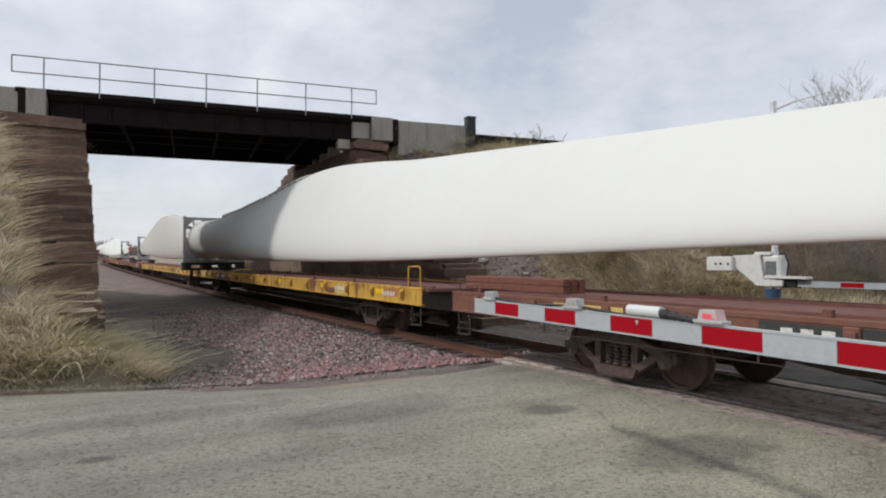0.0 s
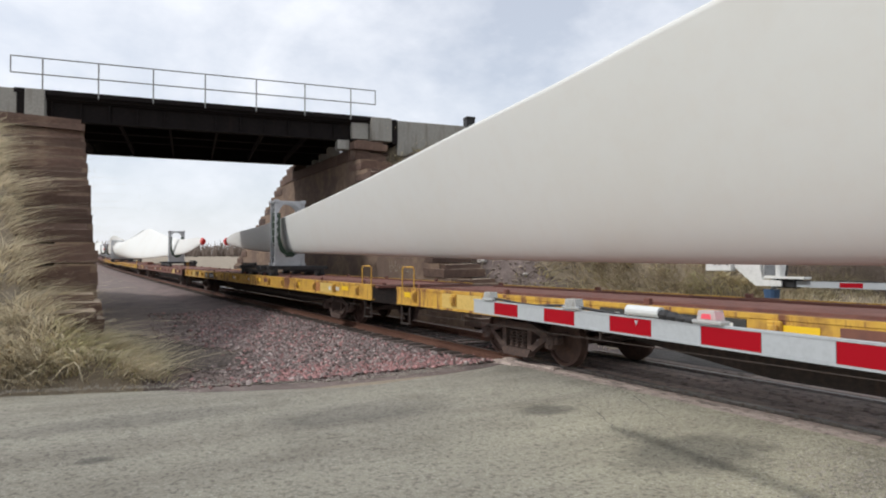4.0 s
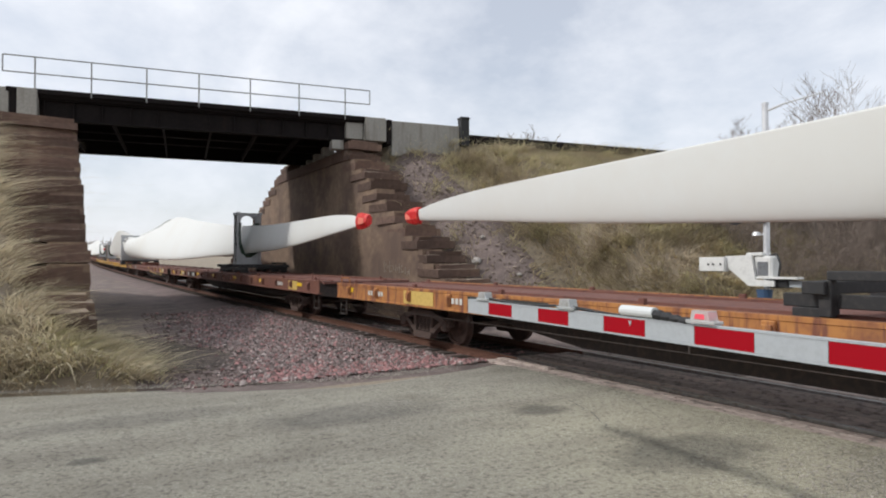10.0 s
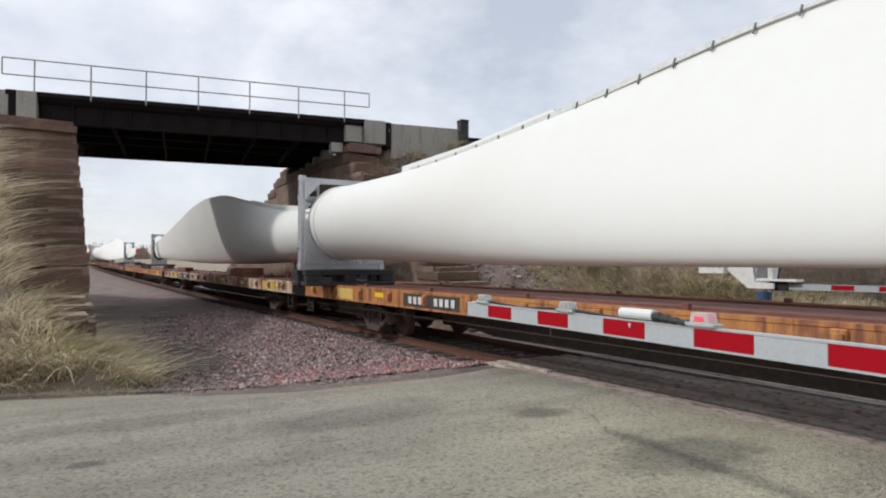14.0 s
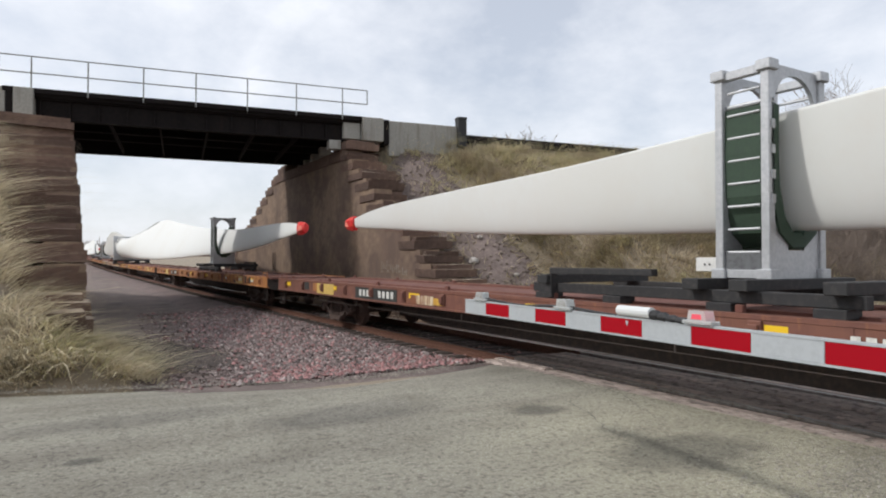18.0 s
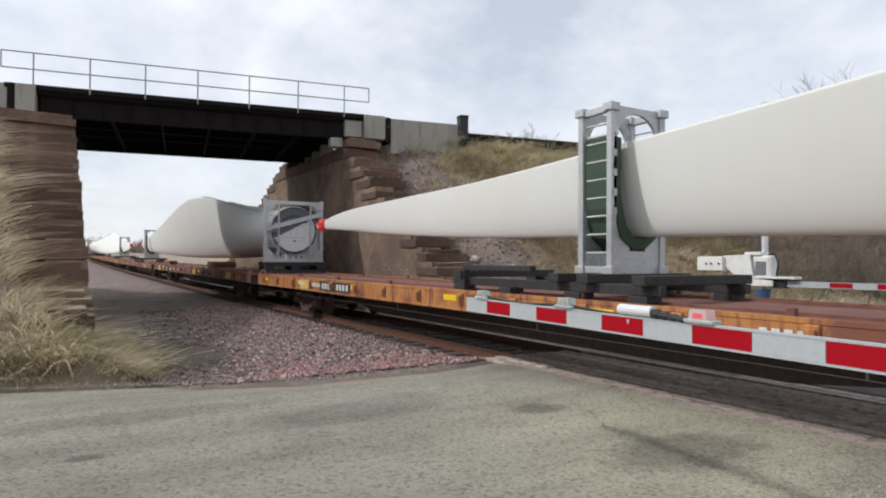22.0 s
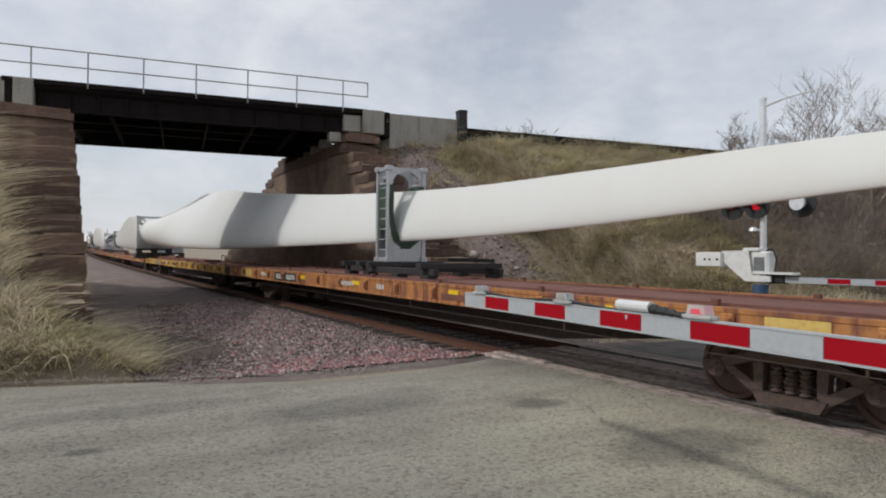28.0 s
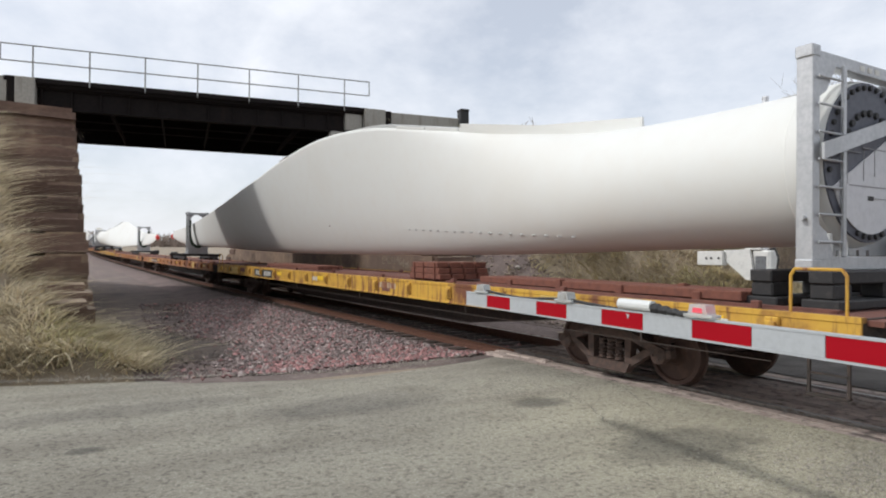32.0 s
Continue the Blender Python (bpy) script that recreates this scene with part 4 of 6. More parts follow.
def build_root_frame():
    """A square portal round the blade's root: box posts with corner castings, gussets, ladders, a slanting brace and, behind it,
    the bolted flange; its bare side faces -y, the carrying plate with its round seat the blade."""
    ob = new("root_frame")
    g = M["galv"]
    w, low, top, cz = 1.09, 1.50, 3.85, 2.71
    for sx in (-1, 1):
        bar("post", ob, g, sx * w - 0.065, sx * w + 0.065, -0.20, -0.02, low, top - 0.02)
        bar("ladder_post", ob, g, sx * 0.62 - 0.03, sx * 0.62 + 0.03, -0.25, -0.212, low + 0.14, top - 0.14)
        for i in range(7):
            bm = bmesh.new()
            tube(bm, (sx * w, -0.225, 1.80 + 0.29 * i), (sx * 0.62, -0.225, 1.80 + 0.29 * i), 0.014, 8)
            part("rung", bm, g, ob)
        for z in (low + 0.05, top - 0.04):
            shared("corner_casting", CORNER, ob, pose(sx * (w + 0.005), -0.11, z) @ Matrix.Diagonal((0.86, 1.08, 1.1, 1)))
        for z, s, size in ((top - 0.10, -1, 0.42), (low + 0.12, 1, 0.36)):
            bm = bmesh.new()
            plate(bm, [(sx * (w - 0.06), -0.196, z), (sx * (w - 0.06), -0.196, z + s * size), (sx * (w - 0.20), -0.196, z + s * size * 0.8), (sx * (w - size), -0.196, z)], (0, 0.02, 0))
            part("gusset", bm, g, ob)
        bm = bmesh.new()
        tube(bm, (sx * (w + 0.06), -0.11, 2.05), (sx * (w + 0.13), -0.11, 2.05), 0.03, 8)
        part("lashing_pin", bm, g, ob)
    bar("top_beam", ob, g, -w, w, -0.185, -0.035, top - 0.16, top - 0.02)
    for i in range(3):
        bar("lettering_bar", ob, M["stencil"], -0.2 + i * 0.16, -0.1 + i * 0.16, -0.189, -0.184, top - 0.12, top - 0.06, bev=0)
    bar("bottom_beam", ob, g, -w, w, -0.185, -0.035, low, low + 0.15)
    bm = bmesh.new()
    plate(bm, [(-w, -0.285, 2.66), (-w, -0.285, 2.83), (w, -0.285, 3.46), (w, -0.285, 3.29)], (0, 0.03, 0))
    part("brace", bm, g, ob, "slanting grey steel brace")
    bm = bmesh.new()                                       # carrying plate with a round seat, on one side of the middle
    pts = [(-0.40, 0.0, low + 0.22), (w - 0.02, 0.0, low + 0.22), (w - 0.02, 0.0, 2.78)]
    for i in range(11):
        a = math.radians(4 - 118 * i / 10)
        pts.append((math.cos(a) * 0.965, 0.0, cz + math.sin(a) * 0.965))
    plate(bm, pts, (0, 0.05, 0))
    part("seat_plate", bm, g, ob, "grey carrying plate with a round seat")
    for x0, x1 in ((-0.40, -0.34), (-0.28, -0.12), (-0.06, 0.10), (0.16, 0.32), (0.38, w - 0.02)):
        bar("slotted_web", ob, g, x0, x1, 0.0, 0.05, low + 0.155, low + 0.22, bev=0)
    for sx, size in ((1, 0.46), (-1, 0.52)):
        bm = bmesh.new()
        z, s = (top - 0.14, -1) if sx > 0 else (low + 0.15, 1)
        plate(bm, [(sx * (w - 0.02), 0.0, z), (sx * (w - 0.02), 0.0, z + s * size), (sx * (w - size), 0.0, z)], (0, 0.03, 0))
        part("gusset", bm, g, ob)
    for x in (-0.62, -0.30):
        bar("strut", ob, M["blade"], x - 0.035, x + 0.035, -0.10, -0.04, low + 0.12, 1.90)
    bm = bmesh.new()
    lathe(bm, [(-0.185, 0.84), (-0.18, 0.905), (-0.08, 0.905), (-0.07, 0.72)], 44, "y", (0, 0, cz))
    fl = part("root_flange", bm, M["flange"], ob, "dark grey steel root flange with black bolt heads")
    for i in [*range(3, 22), *range(28, 33)]:
        a = 2 * math.pi * i / 40
        shared("bolt", BOLT, fl, pose(math.cos(a) * 0.845, -0.185, cz + math.sin(a) * 0.845))
    for i in range(9):                                     # an inner row of larger heads below the flange's top
        a = math.radians(35 + 14 * i)
        shared("bolt", BOLT, fl, pose(math.cos(a) * 0.56, -0.185, cz + math.sin(a) * 0.56) @ Matrix.Diagonal((1.3, 1, 1.3, 1)))
    bm = bmesh.new()                                       # pale closing plate over the lower part, cut off along the brace
    pts = [(math.cos(a) * 0.81, -0.202, cz + math.sin(a) * 0.81) for a in [math.radians(34 - 192 * i / 24) for i in range(25)]]
    plate(bm, pts, (0, 0.012, 0))
    cp = part("closing_plate", bm, M["closing"], ob, "pale closing plate with dark scratches and a slot")
    for x0, x1, z in ((-0.62, -0.22, 2.80), (-0.18, 0.42, 2.86), (-0.45, 0.48, 2.43), (0.02, 0.40, 2.30)):
        bar("mark", cp, M["scratch"], x0, x1, -0.206, -0.2025, z, z + 0.012, bev=0)
    for x, z0, z1 in ((-0.50, 2.44, 2.78), (-0.16, 2.5, 2.84), (0.08, 2.56, 2.86)):
        bar("mark", cp, M["scratch"], x, x + 0.010, -0.206, -0.2025, z0, z1, bev=0)
    bar("mark", cp, M["black"], -0.06, 0.06, -0.207, -0.2025, 2.28, 2.33, bev=0)
    for y in (-0.30, 0.36):
        bar("adapter_beam", ob, M["darkblock"], -1.19, 1.19, y - 0.13, y + 0.13, 1.36, 1.50, bev=0.015)
    for x in (-1.0, 0.0, 1.0):
        for y in (-0.30, 0.36):
            bar("adapter_block", ob, M["darkblock"], x - 0.17, x + 0.17, y - 0.13, y + 0.13, 1.20, 1.36, bev=0.02)
    for y in (-0.30, 0.36):
        bar("base_plate", ob, M["darkblock"], -1.20, 1.20, y - 0.2, y + 0.2, 1.10, 1.20, bev=0.015)
    tagged(ob, "grey galvanised root frame bolted to a blade's end", "blade frame", "root frames under the blades")
    return ob


# the blades lie slantwise on the cars: how far each root and clamp stands from the cars' middle line, in the blade's own way, and the swing in degrees
ROOT_AWAY, LEAD_SWING, CLAMP_NEAR = 0.53, 0.68, -0.10
ROOT_NEAR, TRAIL_SWING, CLAMP_AWAY = 0.95, 1.8, -0.42
CLAMP_AT = 36.5
CLAMP_MOVED = {(13, True): -0.35, (3, False): -0.3}        # clamps set nearer to the root than usual


def build_loads():
    # coupling, which end leads, the root's place against the coupling
    blades = [(-5, False, -2.8), (-1, True, 1.2), (-1, False, -2.24), (3, True, 1.5), (3, False, -3.3), (7, True, 1.5), (7, False, -3.23), (11, True, 0.70), (13, True, 1.05), (13, False, -2.75), (17, True, 1.29), (17, False, -3.0)]
    one, cl, ro = build_blade(), build_clamp_frame(), build_root_frame()
    for i, (k, lead, off) in enumerate(blades):
        trio = (one, cl, ro) if i == 0 else [copy_thing(o, Matrix.Identity(4)) for o in (one, cl, ro)]
        root = coupling(k) + off
        lift = 0.32 if (k, lead) == (13, False) else 0.0     # this root stands on a second layer of adapters
        side, swing, seat = (ROOT_AWAY, LEAD_SWING, CLAMP_NEAR) if lead else (ROOT_NEAR, TRAIL_SWING, CLAMP_AWAY)
        MOVING.append((trio[0], root, not lead, pose(side, -0.15, lift, -math.degrees(lift / 38), 0, swing)))
        MOVING.append((trio[1], root + (CLAMP_AT + CLAMP_MOVED.get((k, lead), 0)) * (1 if lead else -1), not lead, pose(seat, 0, 0)))
        MOVING.append((trio[2], root, not lead, pose(side, 0, lift)))
        if lift:
            pack = new("adapter_pack")
            for x in (-0.9, 0.0, 0.9):
                bar("adapter_block", pack, M["darkblock"], x - 0.4, x + 0.4, -0.45, 0.55, 1.10, 1.10 + lift, bev=0.015)
            tagged(pack, "thick black adapter blocks under a root frame", "adapter blocks")
            MOVING.append((pack, root, not lead, pose(side, 0, 0)))


build_loads()


def build_beam_stack(n, long, kind, layers):
    """Dark red steel beams lying in a low stack across or along the deck."""
    ob = new("steel_beam_stack")
    for i in range(n):
        bm = bmesh.new()
        z = 1.14 + 0.115 * (i % layers)
        if kind == "along":
            x = -0.7 + 0.16 * (i // layers)
            box(bm, x - 0.07, x + 0.07, -long / 2, long / 2, z, z + 0.11, None, 0.008)
        else:
            x, cut = -0.85 + 0.30 * (i // layers), 0.05 * (i % layers)
            box(bm, x - 0.13, x + 0.13, -long / 2 + cut, long / 2 - cut, z, z + 0.11, None, 0.012)
        part("beam", bm, M["beam"], ob)
    if kind == "bundle":
        for y in (-0.75, 0.05, 0.7):
            bm = bmesh.new()
            box(bm, -1.005, -0.975, y * long / 2.2 - 0.02, y * long / 2.2 + 0.02, 1.13, 1.13 + 0.115 * layers, None, 0.006)
            part("batten", bm, M["beam"], ob)
    tagged(ob, "low stack of dark red steel beams on a car deck", "steel beams", "beam stacks on the cars")
    return ob


def build_slab_stack(long, wide, layers):
    """Rusty steel slabs with bowed ends, strapped into a low stack."""
    rng = random.Random(31)
    ob = new("steel_slab_stack")
    thick = 0.30 / layers
    for i in range(layers):
        bm = bmesh.new()
        x, y = -0.96 + rng.uniform(0, 0.035), rng.uniform(-0.02, 0.02)
        h = long / 2
        pts = [(x, h + y, 0)]
        for j in range(9):                              # the bowed end
            a = math.pi * j / 8
            pts.append((x + wide * (0.5 - 0.5 * math.cos(a)), y - h + 0.52 - 0.52 * math.sin(a) ** 0.85 * (1 - 0.2 * j / 8), 0))
        pts += [(x + wide, h + y, 0), (x + wide * 0.5, h + y + 0.14, 0)]
        z = 1.145 + i * thick
        plate(bm, [(a, b, z) for a, b, c in pts], (0, 0, thick - 0.012))
        bmesh.ops.recalc_face_normals(bm, faces=bm.faces)
        part("slab", bm, M["slab"], ob)
    for y in (-0.12, 0.38):
        bm = bmesh.new()
        box(bm, -0.985, -0.962, y - 0.018, y + 0.018, 1.14, 1.45, None, 0.004)
        box(bm, -0.985, -0.962 + wide, y - 0.018, y + 0.018, 1.436, 1.452, None, 0.004)
        part("strap", bm, M["beam"], ob)
    tagged(ob, "strapped stack of rusty bowed steel slabs on a car deck", "steel slabs", "slab stacks on the cars")
    return ob


def build_stacks():
    kinds = {"slabs": build_slab_stack(1.62, 1.12, 5), "along": build_beam_stack(6, 2.8, "along", 2), "across": build_beam_stack(15, 2.2, "bundle", 3), "low": build_beam_stack(8, 1.8, "bundle", 2), "long": build_beam_stack(5, 5.2, "along", 1), "short": build_beam_stack(12, 1.25, "bundle", 3)}
    used = set()
    # place behind a coupling, and the kind
    for k, off, kind in ((0, 1.6, "along"), (2, 20.0, "across"), (3, 10.5, "low"), (6, 4.0, "along"), (6, 18.4, "slabs"), (10, 3.3, "along"), (10, 18.57, "slabs"),
                         (12, 3.9, "along"), (12, 18.5, "slabs"), (13, 5.7, "long"), (13, 9.8, "along"), (13, 13.2, "long"), (13, 17.6, "long"), (16, 9.0, "long"), (16, 18.3, "short"), (16, 22.6, "long")):
        ob = kinds[kind] if kind not in used else copy_thing(kinds[kind], Matrix.Identity(4))
        used.add(kind)
        MOVING.append((ob, coupling(k) - off, False))


build_stacks()


def build_rope():
    """A frayed yellow strap slung under one car's sill, knotted at its end."""
    ob = new("loose_strap")
    bm = bmesh.new()
    pts = [(-1.40, 4.6, 0.80), (-1.40, 3.6, 0.745), (-1.41, 2.3, 0.71), (-1.41, 0.6, 0.675), (-1.41, -1.0, 0.655), (-1.41, -1.5, 0.64)]
    for p, q in zip(pts, pts[1:]):
        tube(bm, p, q, 0.016, 6)
    part("strap", bm, M["strap"], ob)
    for dy, dz in ((-1.08, 0.02), (-1.2, -0.02), (-1.3, 0.01)):
        bm = bmesh.new()
        lathe(bm, [(-0.05, 0.01), (-0.02, 0.04), (0.03, 0.035), (0.06, 0.008)], 8, "y", (-1.41, dy, 0.66 + dz))
        part("knot", bm, M["strap"], ob)
    for y in (4.6, 2.3, -1.15):
        bm = bmesh.new()
        tube(bm, (-1.40, y, 0.68), (-1.37, y, 0.92), 0.012, 6)
        part("hook", bm, M["strap"], ob)
    tagged(ob, "frayed yellow strap slung along a car's side sill", "strap")
    MOVING.append((ob, (joint(3) + joint(4)) / 2 - ROPE_BACK, False))


M["strap"] = material("yellow_strap", (0.50, 0.36, 0.15), 0.85, grain=(30, (0.36, 0.24, 0.10), 0.45, 0.65))
ROPE_BACK = 9.36
build_rope()


def build_blocks():
    """Short timber stubs standing on one car's deck near its end."""
    for i in range(7):
        ob = new("timber_stub")
        bm = bmesh.new()
        x = -0.75 + 0.5 * (i % 2)
        box(bm, x - 0.055, x + 0.055, -0.06, 0.06, 1.10, 1.22 + 0.03 * (i % 3), None, 0.012)
        part("stub", bm, M["beam"], ob)
        tagged(ob, "short dark red timber stub on a car deck", "timber stub", "stubs on the car deck")
        MOVING.append((ob, coupling(16) - 20.9 - 0.62 * i, False))


build_blocks()


# ---- the road bridge ----
def at_bridge(u, v, z):
    return BRIDGE + ALONG * u + ACROSS * v + Vector((0, 0, z))


TURN = Matrix.Translation(BRIDGE) @ Matrix(((ALONG.x, ACROSS.x, 0, 0), (ALONG.y, ACROSS.y, 0, 0), (0, 0, 1, 0), (0, 0, 0, 1)))
POSTS = (-1.83, -0.07, 1.75, 3.57, 5.46, 7.36, 9.25)


def build_bridge():
    ob = new("road_bridge")
    low = 6.62
    for v, name in ((0.25, "girder"), (2.1, "stringer"), (4.0, "stringer"), (5.9, "stringer"), (WIDTH - 0.25, "girder")):
        bm = bmesh.new()
        low = 6.83 if name == "girder" else 7.18
        box(bm, -1.75, 9.75, v - 0.16, v + 0.16, low, low + 0.05, TURN)
        box(bm, -1.75, 9.75, v - 0.02, v + 0.02, low + 0.05, DECK - 0.33, TURN)
        box(bm, -1.75, 9.75, v - 0.16, v + 0.16, DECK - 0.33, DECK - 0.27, TURN)
        g = part(name, bm, M["girder"], ob)
        if name == "girder":
            s = -1 if v < 1 else 1
            for i in range(13):
                u = -1.6 + i * 0.93
                bm = bmesh.new()
                box(bm, u - 0.02, u + 0.02, v + s * 0.02, v + s * 0.14, low + 0.05, DECK - 0.33, TURN)
                part("stiffener", bm, M["girder"], g)
    low = 6.62
    for i in range(7):
        u = -1.2 + i * 1.75
        bm = bmesh.new()
        box(bm, u - 0.03, u + 0.03, 0.28, WIDTH - 0.28, low + 0.25, low + 0.49, TURN)
        part("cross_frame", bm, M["girder"], ob)
    bm = bmesh.new()
    box(bm, -2.6, 10.2, 0.0, WIDTH, DECK - 0.27, DECK - 0.02, TURN, 0.0)
    part("deck_slab", bm, M["girder"], ob, "dark tarred deck slab with a worn edge")
    for v in (-0.06, WIDTH + 0.06):
        bm = bmesh.new()
        box(bm, -2.7, 10.3, v - 0.06, v + 0.06, DECK - 0.17, DECK, TURN)
        part("edge_beam", bm, M["girder"], ob)
        for u in POSTS:
            bm = bmesh.new()
            s = -1 if v < 1 else 1
            tube(bm, at_bridge(u, v + s * 0.075, DECK - 0.2), at_bridge(u, v + s * 0.075, 8.97), 0.026, 8)
            part("railing_post", bm, M["railing"], ob)
        for z in (8.97, 8.39):
            bm = bmesh.new()
            tube(bm, at_bridge(-2.8, v + s * 0.075, z), at_bridge(10.3, v + s * 0.075, z), 0.024, 8)
            part("railing_bar", bm, M["railing"], ob)
        for u in (-2.8, 10.3):
            bm = bmesh.new()
            tube(bm, at_bridge(u, v + s * 0.075, 8.39), at_bridge(u, v + s * 0.075, 8.97), 0.024, 8)
            part("railing_end", bm, M["railing"], ob)
    for u in (8.95,):
        for v in (0.25, 2.1, 4.0, 5.9, WIDTH - 0.25):
            bm = bmesh.new()
            box(bm, u - 0.22, u + 0.28, v - 0.25, v + 0.25, 6.44, 6.83, TURN, 0.02)
            part("bearing_block", bm, M["concrete"], ob, "pale concrete bearing block")
    tagged(ob, "black steel girder road bridge with a thin pipe railing", "bridge", kind="structure")


build_bridge()


def build_wall_piece(name, label, *blocks, mat="concrete"):
    ob = None
    bm = bmesh.new()
    for c in blocks:
        box(bm, *c, TURN, 0.02)
    ob = part(name, bm, M[mat], None)
    return tagged(ob, label, "wall", kind="structure")


build_wall_piece("backwall_east", "grey concrete back wall at the end of the bridge deck", (9.32, 10.06, 0.02, 1.2, 6.92, DECK - 0.05))
build_wall_piece("pillar_east", "weathered grey concrete pillar beside the bridge", (10.1, 11.0, -0.25, 1.0, 6.85, DECK - 0.03))
build_wall_piece("pillar_dark", "dark stained pillar beside the bridge", (11.03, 11.26, -0.2, 0.6, 6.75, DECK - 0.06), mat="girder")
build_wall_piece("parapet_east", "long grey concrete parapet above the bank", (11.28, 14.5, -0.1, 0.25, 6.3, DECK - 0.07))
build_wall_piece("pillar_west", "grey concrete pillar at the bridge end", (-2.35, -1.75, -0.25, 1.0, 6.85, DECK - 0.03))
build_wall_piece("pillar_west_dark", "dark gap post at the bridge end", (-2.6, -2.37, -0.1, 0.6, 6.7, DECK - 0.05), mat="girder")
build_wall_piece("parapet_west", "grey concrete parapet above the grassy bank", (-9.0, -2.62, -0.1, 0.25, 6.3, DECK - 0.02))


def build_bollard():
    ob = new("guard_post")
    bm = bmesh.new()
    box(bm, 14.42, 14.82, -0.32, 0.08, 6.9, 8.1, TURN, 0.02)
    part("post", bm, M["black"], ob)
    bm = bmesh.new()
    box(bm, 14.40, 14.84, -0.34, 0.10, 8.08, 8.2, TURN, 0.03)
    part("cap", bm, M["black"], ob)
    tagged(ob, "thick black wooden guard post at the parapet's end", "guard post")
    bm = bmesh.new()
    n = 40
    rows = []
    for i in range(n + 1):
        u = 14.9 + i * 0.8
        z = DECK - 0.36 - 0.03 * max(0, u - 34)
        rows.append([bm.verts.new(at_bridge(u, a, z + b)) for a, b in ((0.15, -0.4), (0.33, -0.4), (0.33, 0.0), (0.15, 0.0))])
    for a, b in zip(rows, rows[1:]):
        for i in range(4):
            bm.faces.new((a[i], a[(i + 1) % 4], b[(i + 1) % 4], b[i]))
    ob = part("upper_kerb", bm, M["girder"])
    tagged(ob, "low dark kerb rail along the upper road", "kerb", kind="structure")


build_bollard()


# ---- abutments: walls beside the track, stepped down at their ends ----
COURSE = 0.47


def rough_block(rng, lx, ly, lz):
    """A quarried block: its upper edges worn round, its faces a little uneven; upward faces get the lit tone."""
    bm = bmesh.new()
    box(bm, 0, lx, 0, ly, 0, lz)
    top = [e for e in bm.edges if all(v.co.z > lz * 0.5 for v in e.verts)]
    bmesh.ops.bevel(bm, geom=top, offset=0.13, segments=2, affect="EDGES")
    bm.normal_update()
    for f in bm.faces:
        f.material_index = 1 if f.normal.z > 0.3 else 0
    for v in bm.verts:
        v.co += Vector((rng.uniform(-0.025, 0.025), rng.uniform(-0.035, 0.035), rng.uniform(-0.018, 0.018)))
    return bm


def build_abutment(name, face, side, near, tread, label):
    """face: x of the wall's face; side: +1 if the earth lies towards +x. Its near and far ends step down."""
    rng = random.Random(int(abs(face) * 10))
    ob = new(name)
    far, back = 34.9, 1.12
    bm = bmesh.new()                                          # the breast wall and the cores of the wings, behind the steps' stones
    clean = [(near + 0.3, 6.40), (far - 0.3, 6.40)]
    for i in range(1, 14):
        z = 6.40 - i * COURSE
        clean += [(far + (i - 1) * back + 0.2, z + COURSE), (far + (i - 1) * back + 0.2, z)]
    last = 13 if side > 0 else 11
    clean += [(far + 15.2, -0.6), (near - last * tread - 0.3, -0.6)]
    for i in range(last, 0, -1):
        z = 6.40 - i * COURSE
        clean += [(near - (i - 1) * tread + 0.12, z), (near - (i - 1) * tread + 0.12, z + COURSE)]
    plate(bm, [(face, y, z) for y, z in clean], (side * 0.75, 0, 0))
    part("breast_wall", bm, M["wallface"], ob, "stained brown wall face")
    bm = bmesh.new()
    lip = face - side * (0.06 if side > 0 else -0.02)
    box(bm, min(lip, face + side * 3.0), max(lip, face + side * 3.0), near + 0.5, far - 0.3, 5.98, 6.43, None, 0.02)
    part("bearing_seat", bm, M["block"], ob)
    for i in range(15 if side > 0 else 14):                   # the near wing: courses running into the bank
        z = 6.90 - i * COURSE + (0.14 if side < 0 and i == 13 else 0)
        y = near - max(0, i - 1) * tread
        x0 = rng.uniform(-0.08, 0.0)
        while x0 < (1.0 if side > 0 else 2.6):
            lx = rng.uniform(1.35, 1.8) if side > 0 else 2.75
            ly = rng.uniform(1.2, 1.5)
            st = part("stone_block", rough_block(rng, lx - 0.025, ly, COURSE - rng.uniform(0.05, 0.10)), [M["block"], M["block_lit"]], ob)
            x = face + x0 if side > 0 else face - x0 - lx
            st.matrix_basis = pose(x, y - 0.08 + (rng.uniform(-0.16, 0.10) if side > 0 else rng.uniform(-0.05, 0.05)) - (0.1 if i % 3 == 0 else 0), z - COURSE, rng.uniform(-1, 1), rng.uniform(-1, 1), rng.uniform(-1.5, 1.5))
            x0 += lx
    for i in range(14):                                       # the far wing
        z = 6.88 - i * COURSE
        st = part("stone_block", rough_block(rng, 1.0, 1.35, COURSE - 0.03), [M["block"], M["block_lit"]], ob)
        st.matrix_basis = pose(face - 0.03 if side > 0 else face - 0.97, far + (i - 1) * back - 0.9, z - COURSE, 0, 0, rng.uniform(-1, 1))
    tagged(ob, label, "abutment", kind="structure")


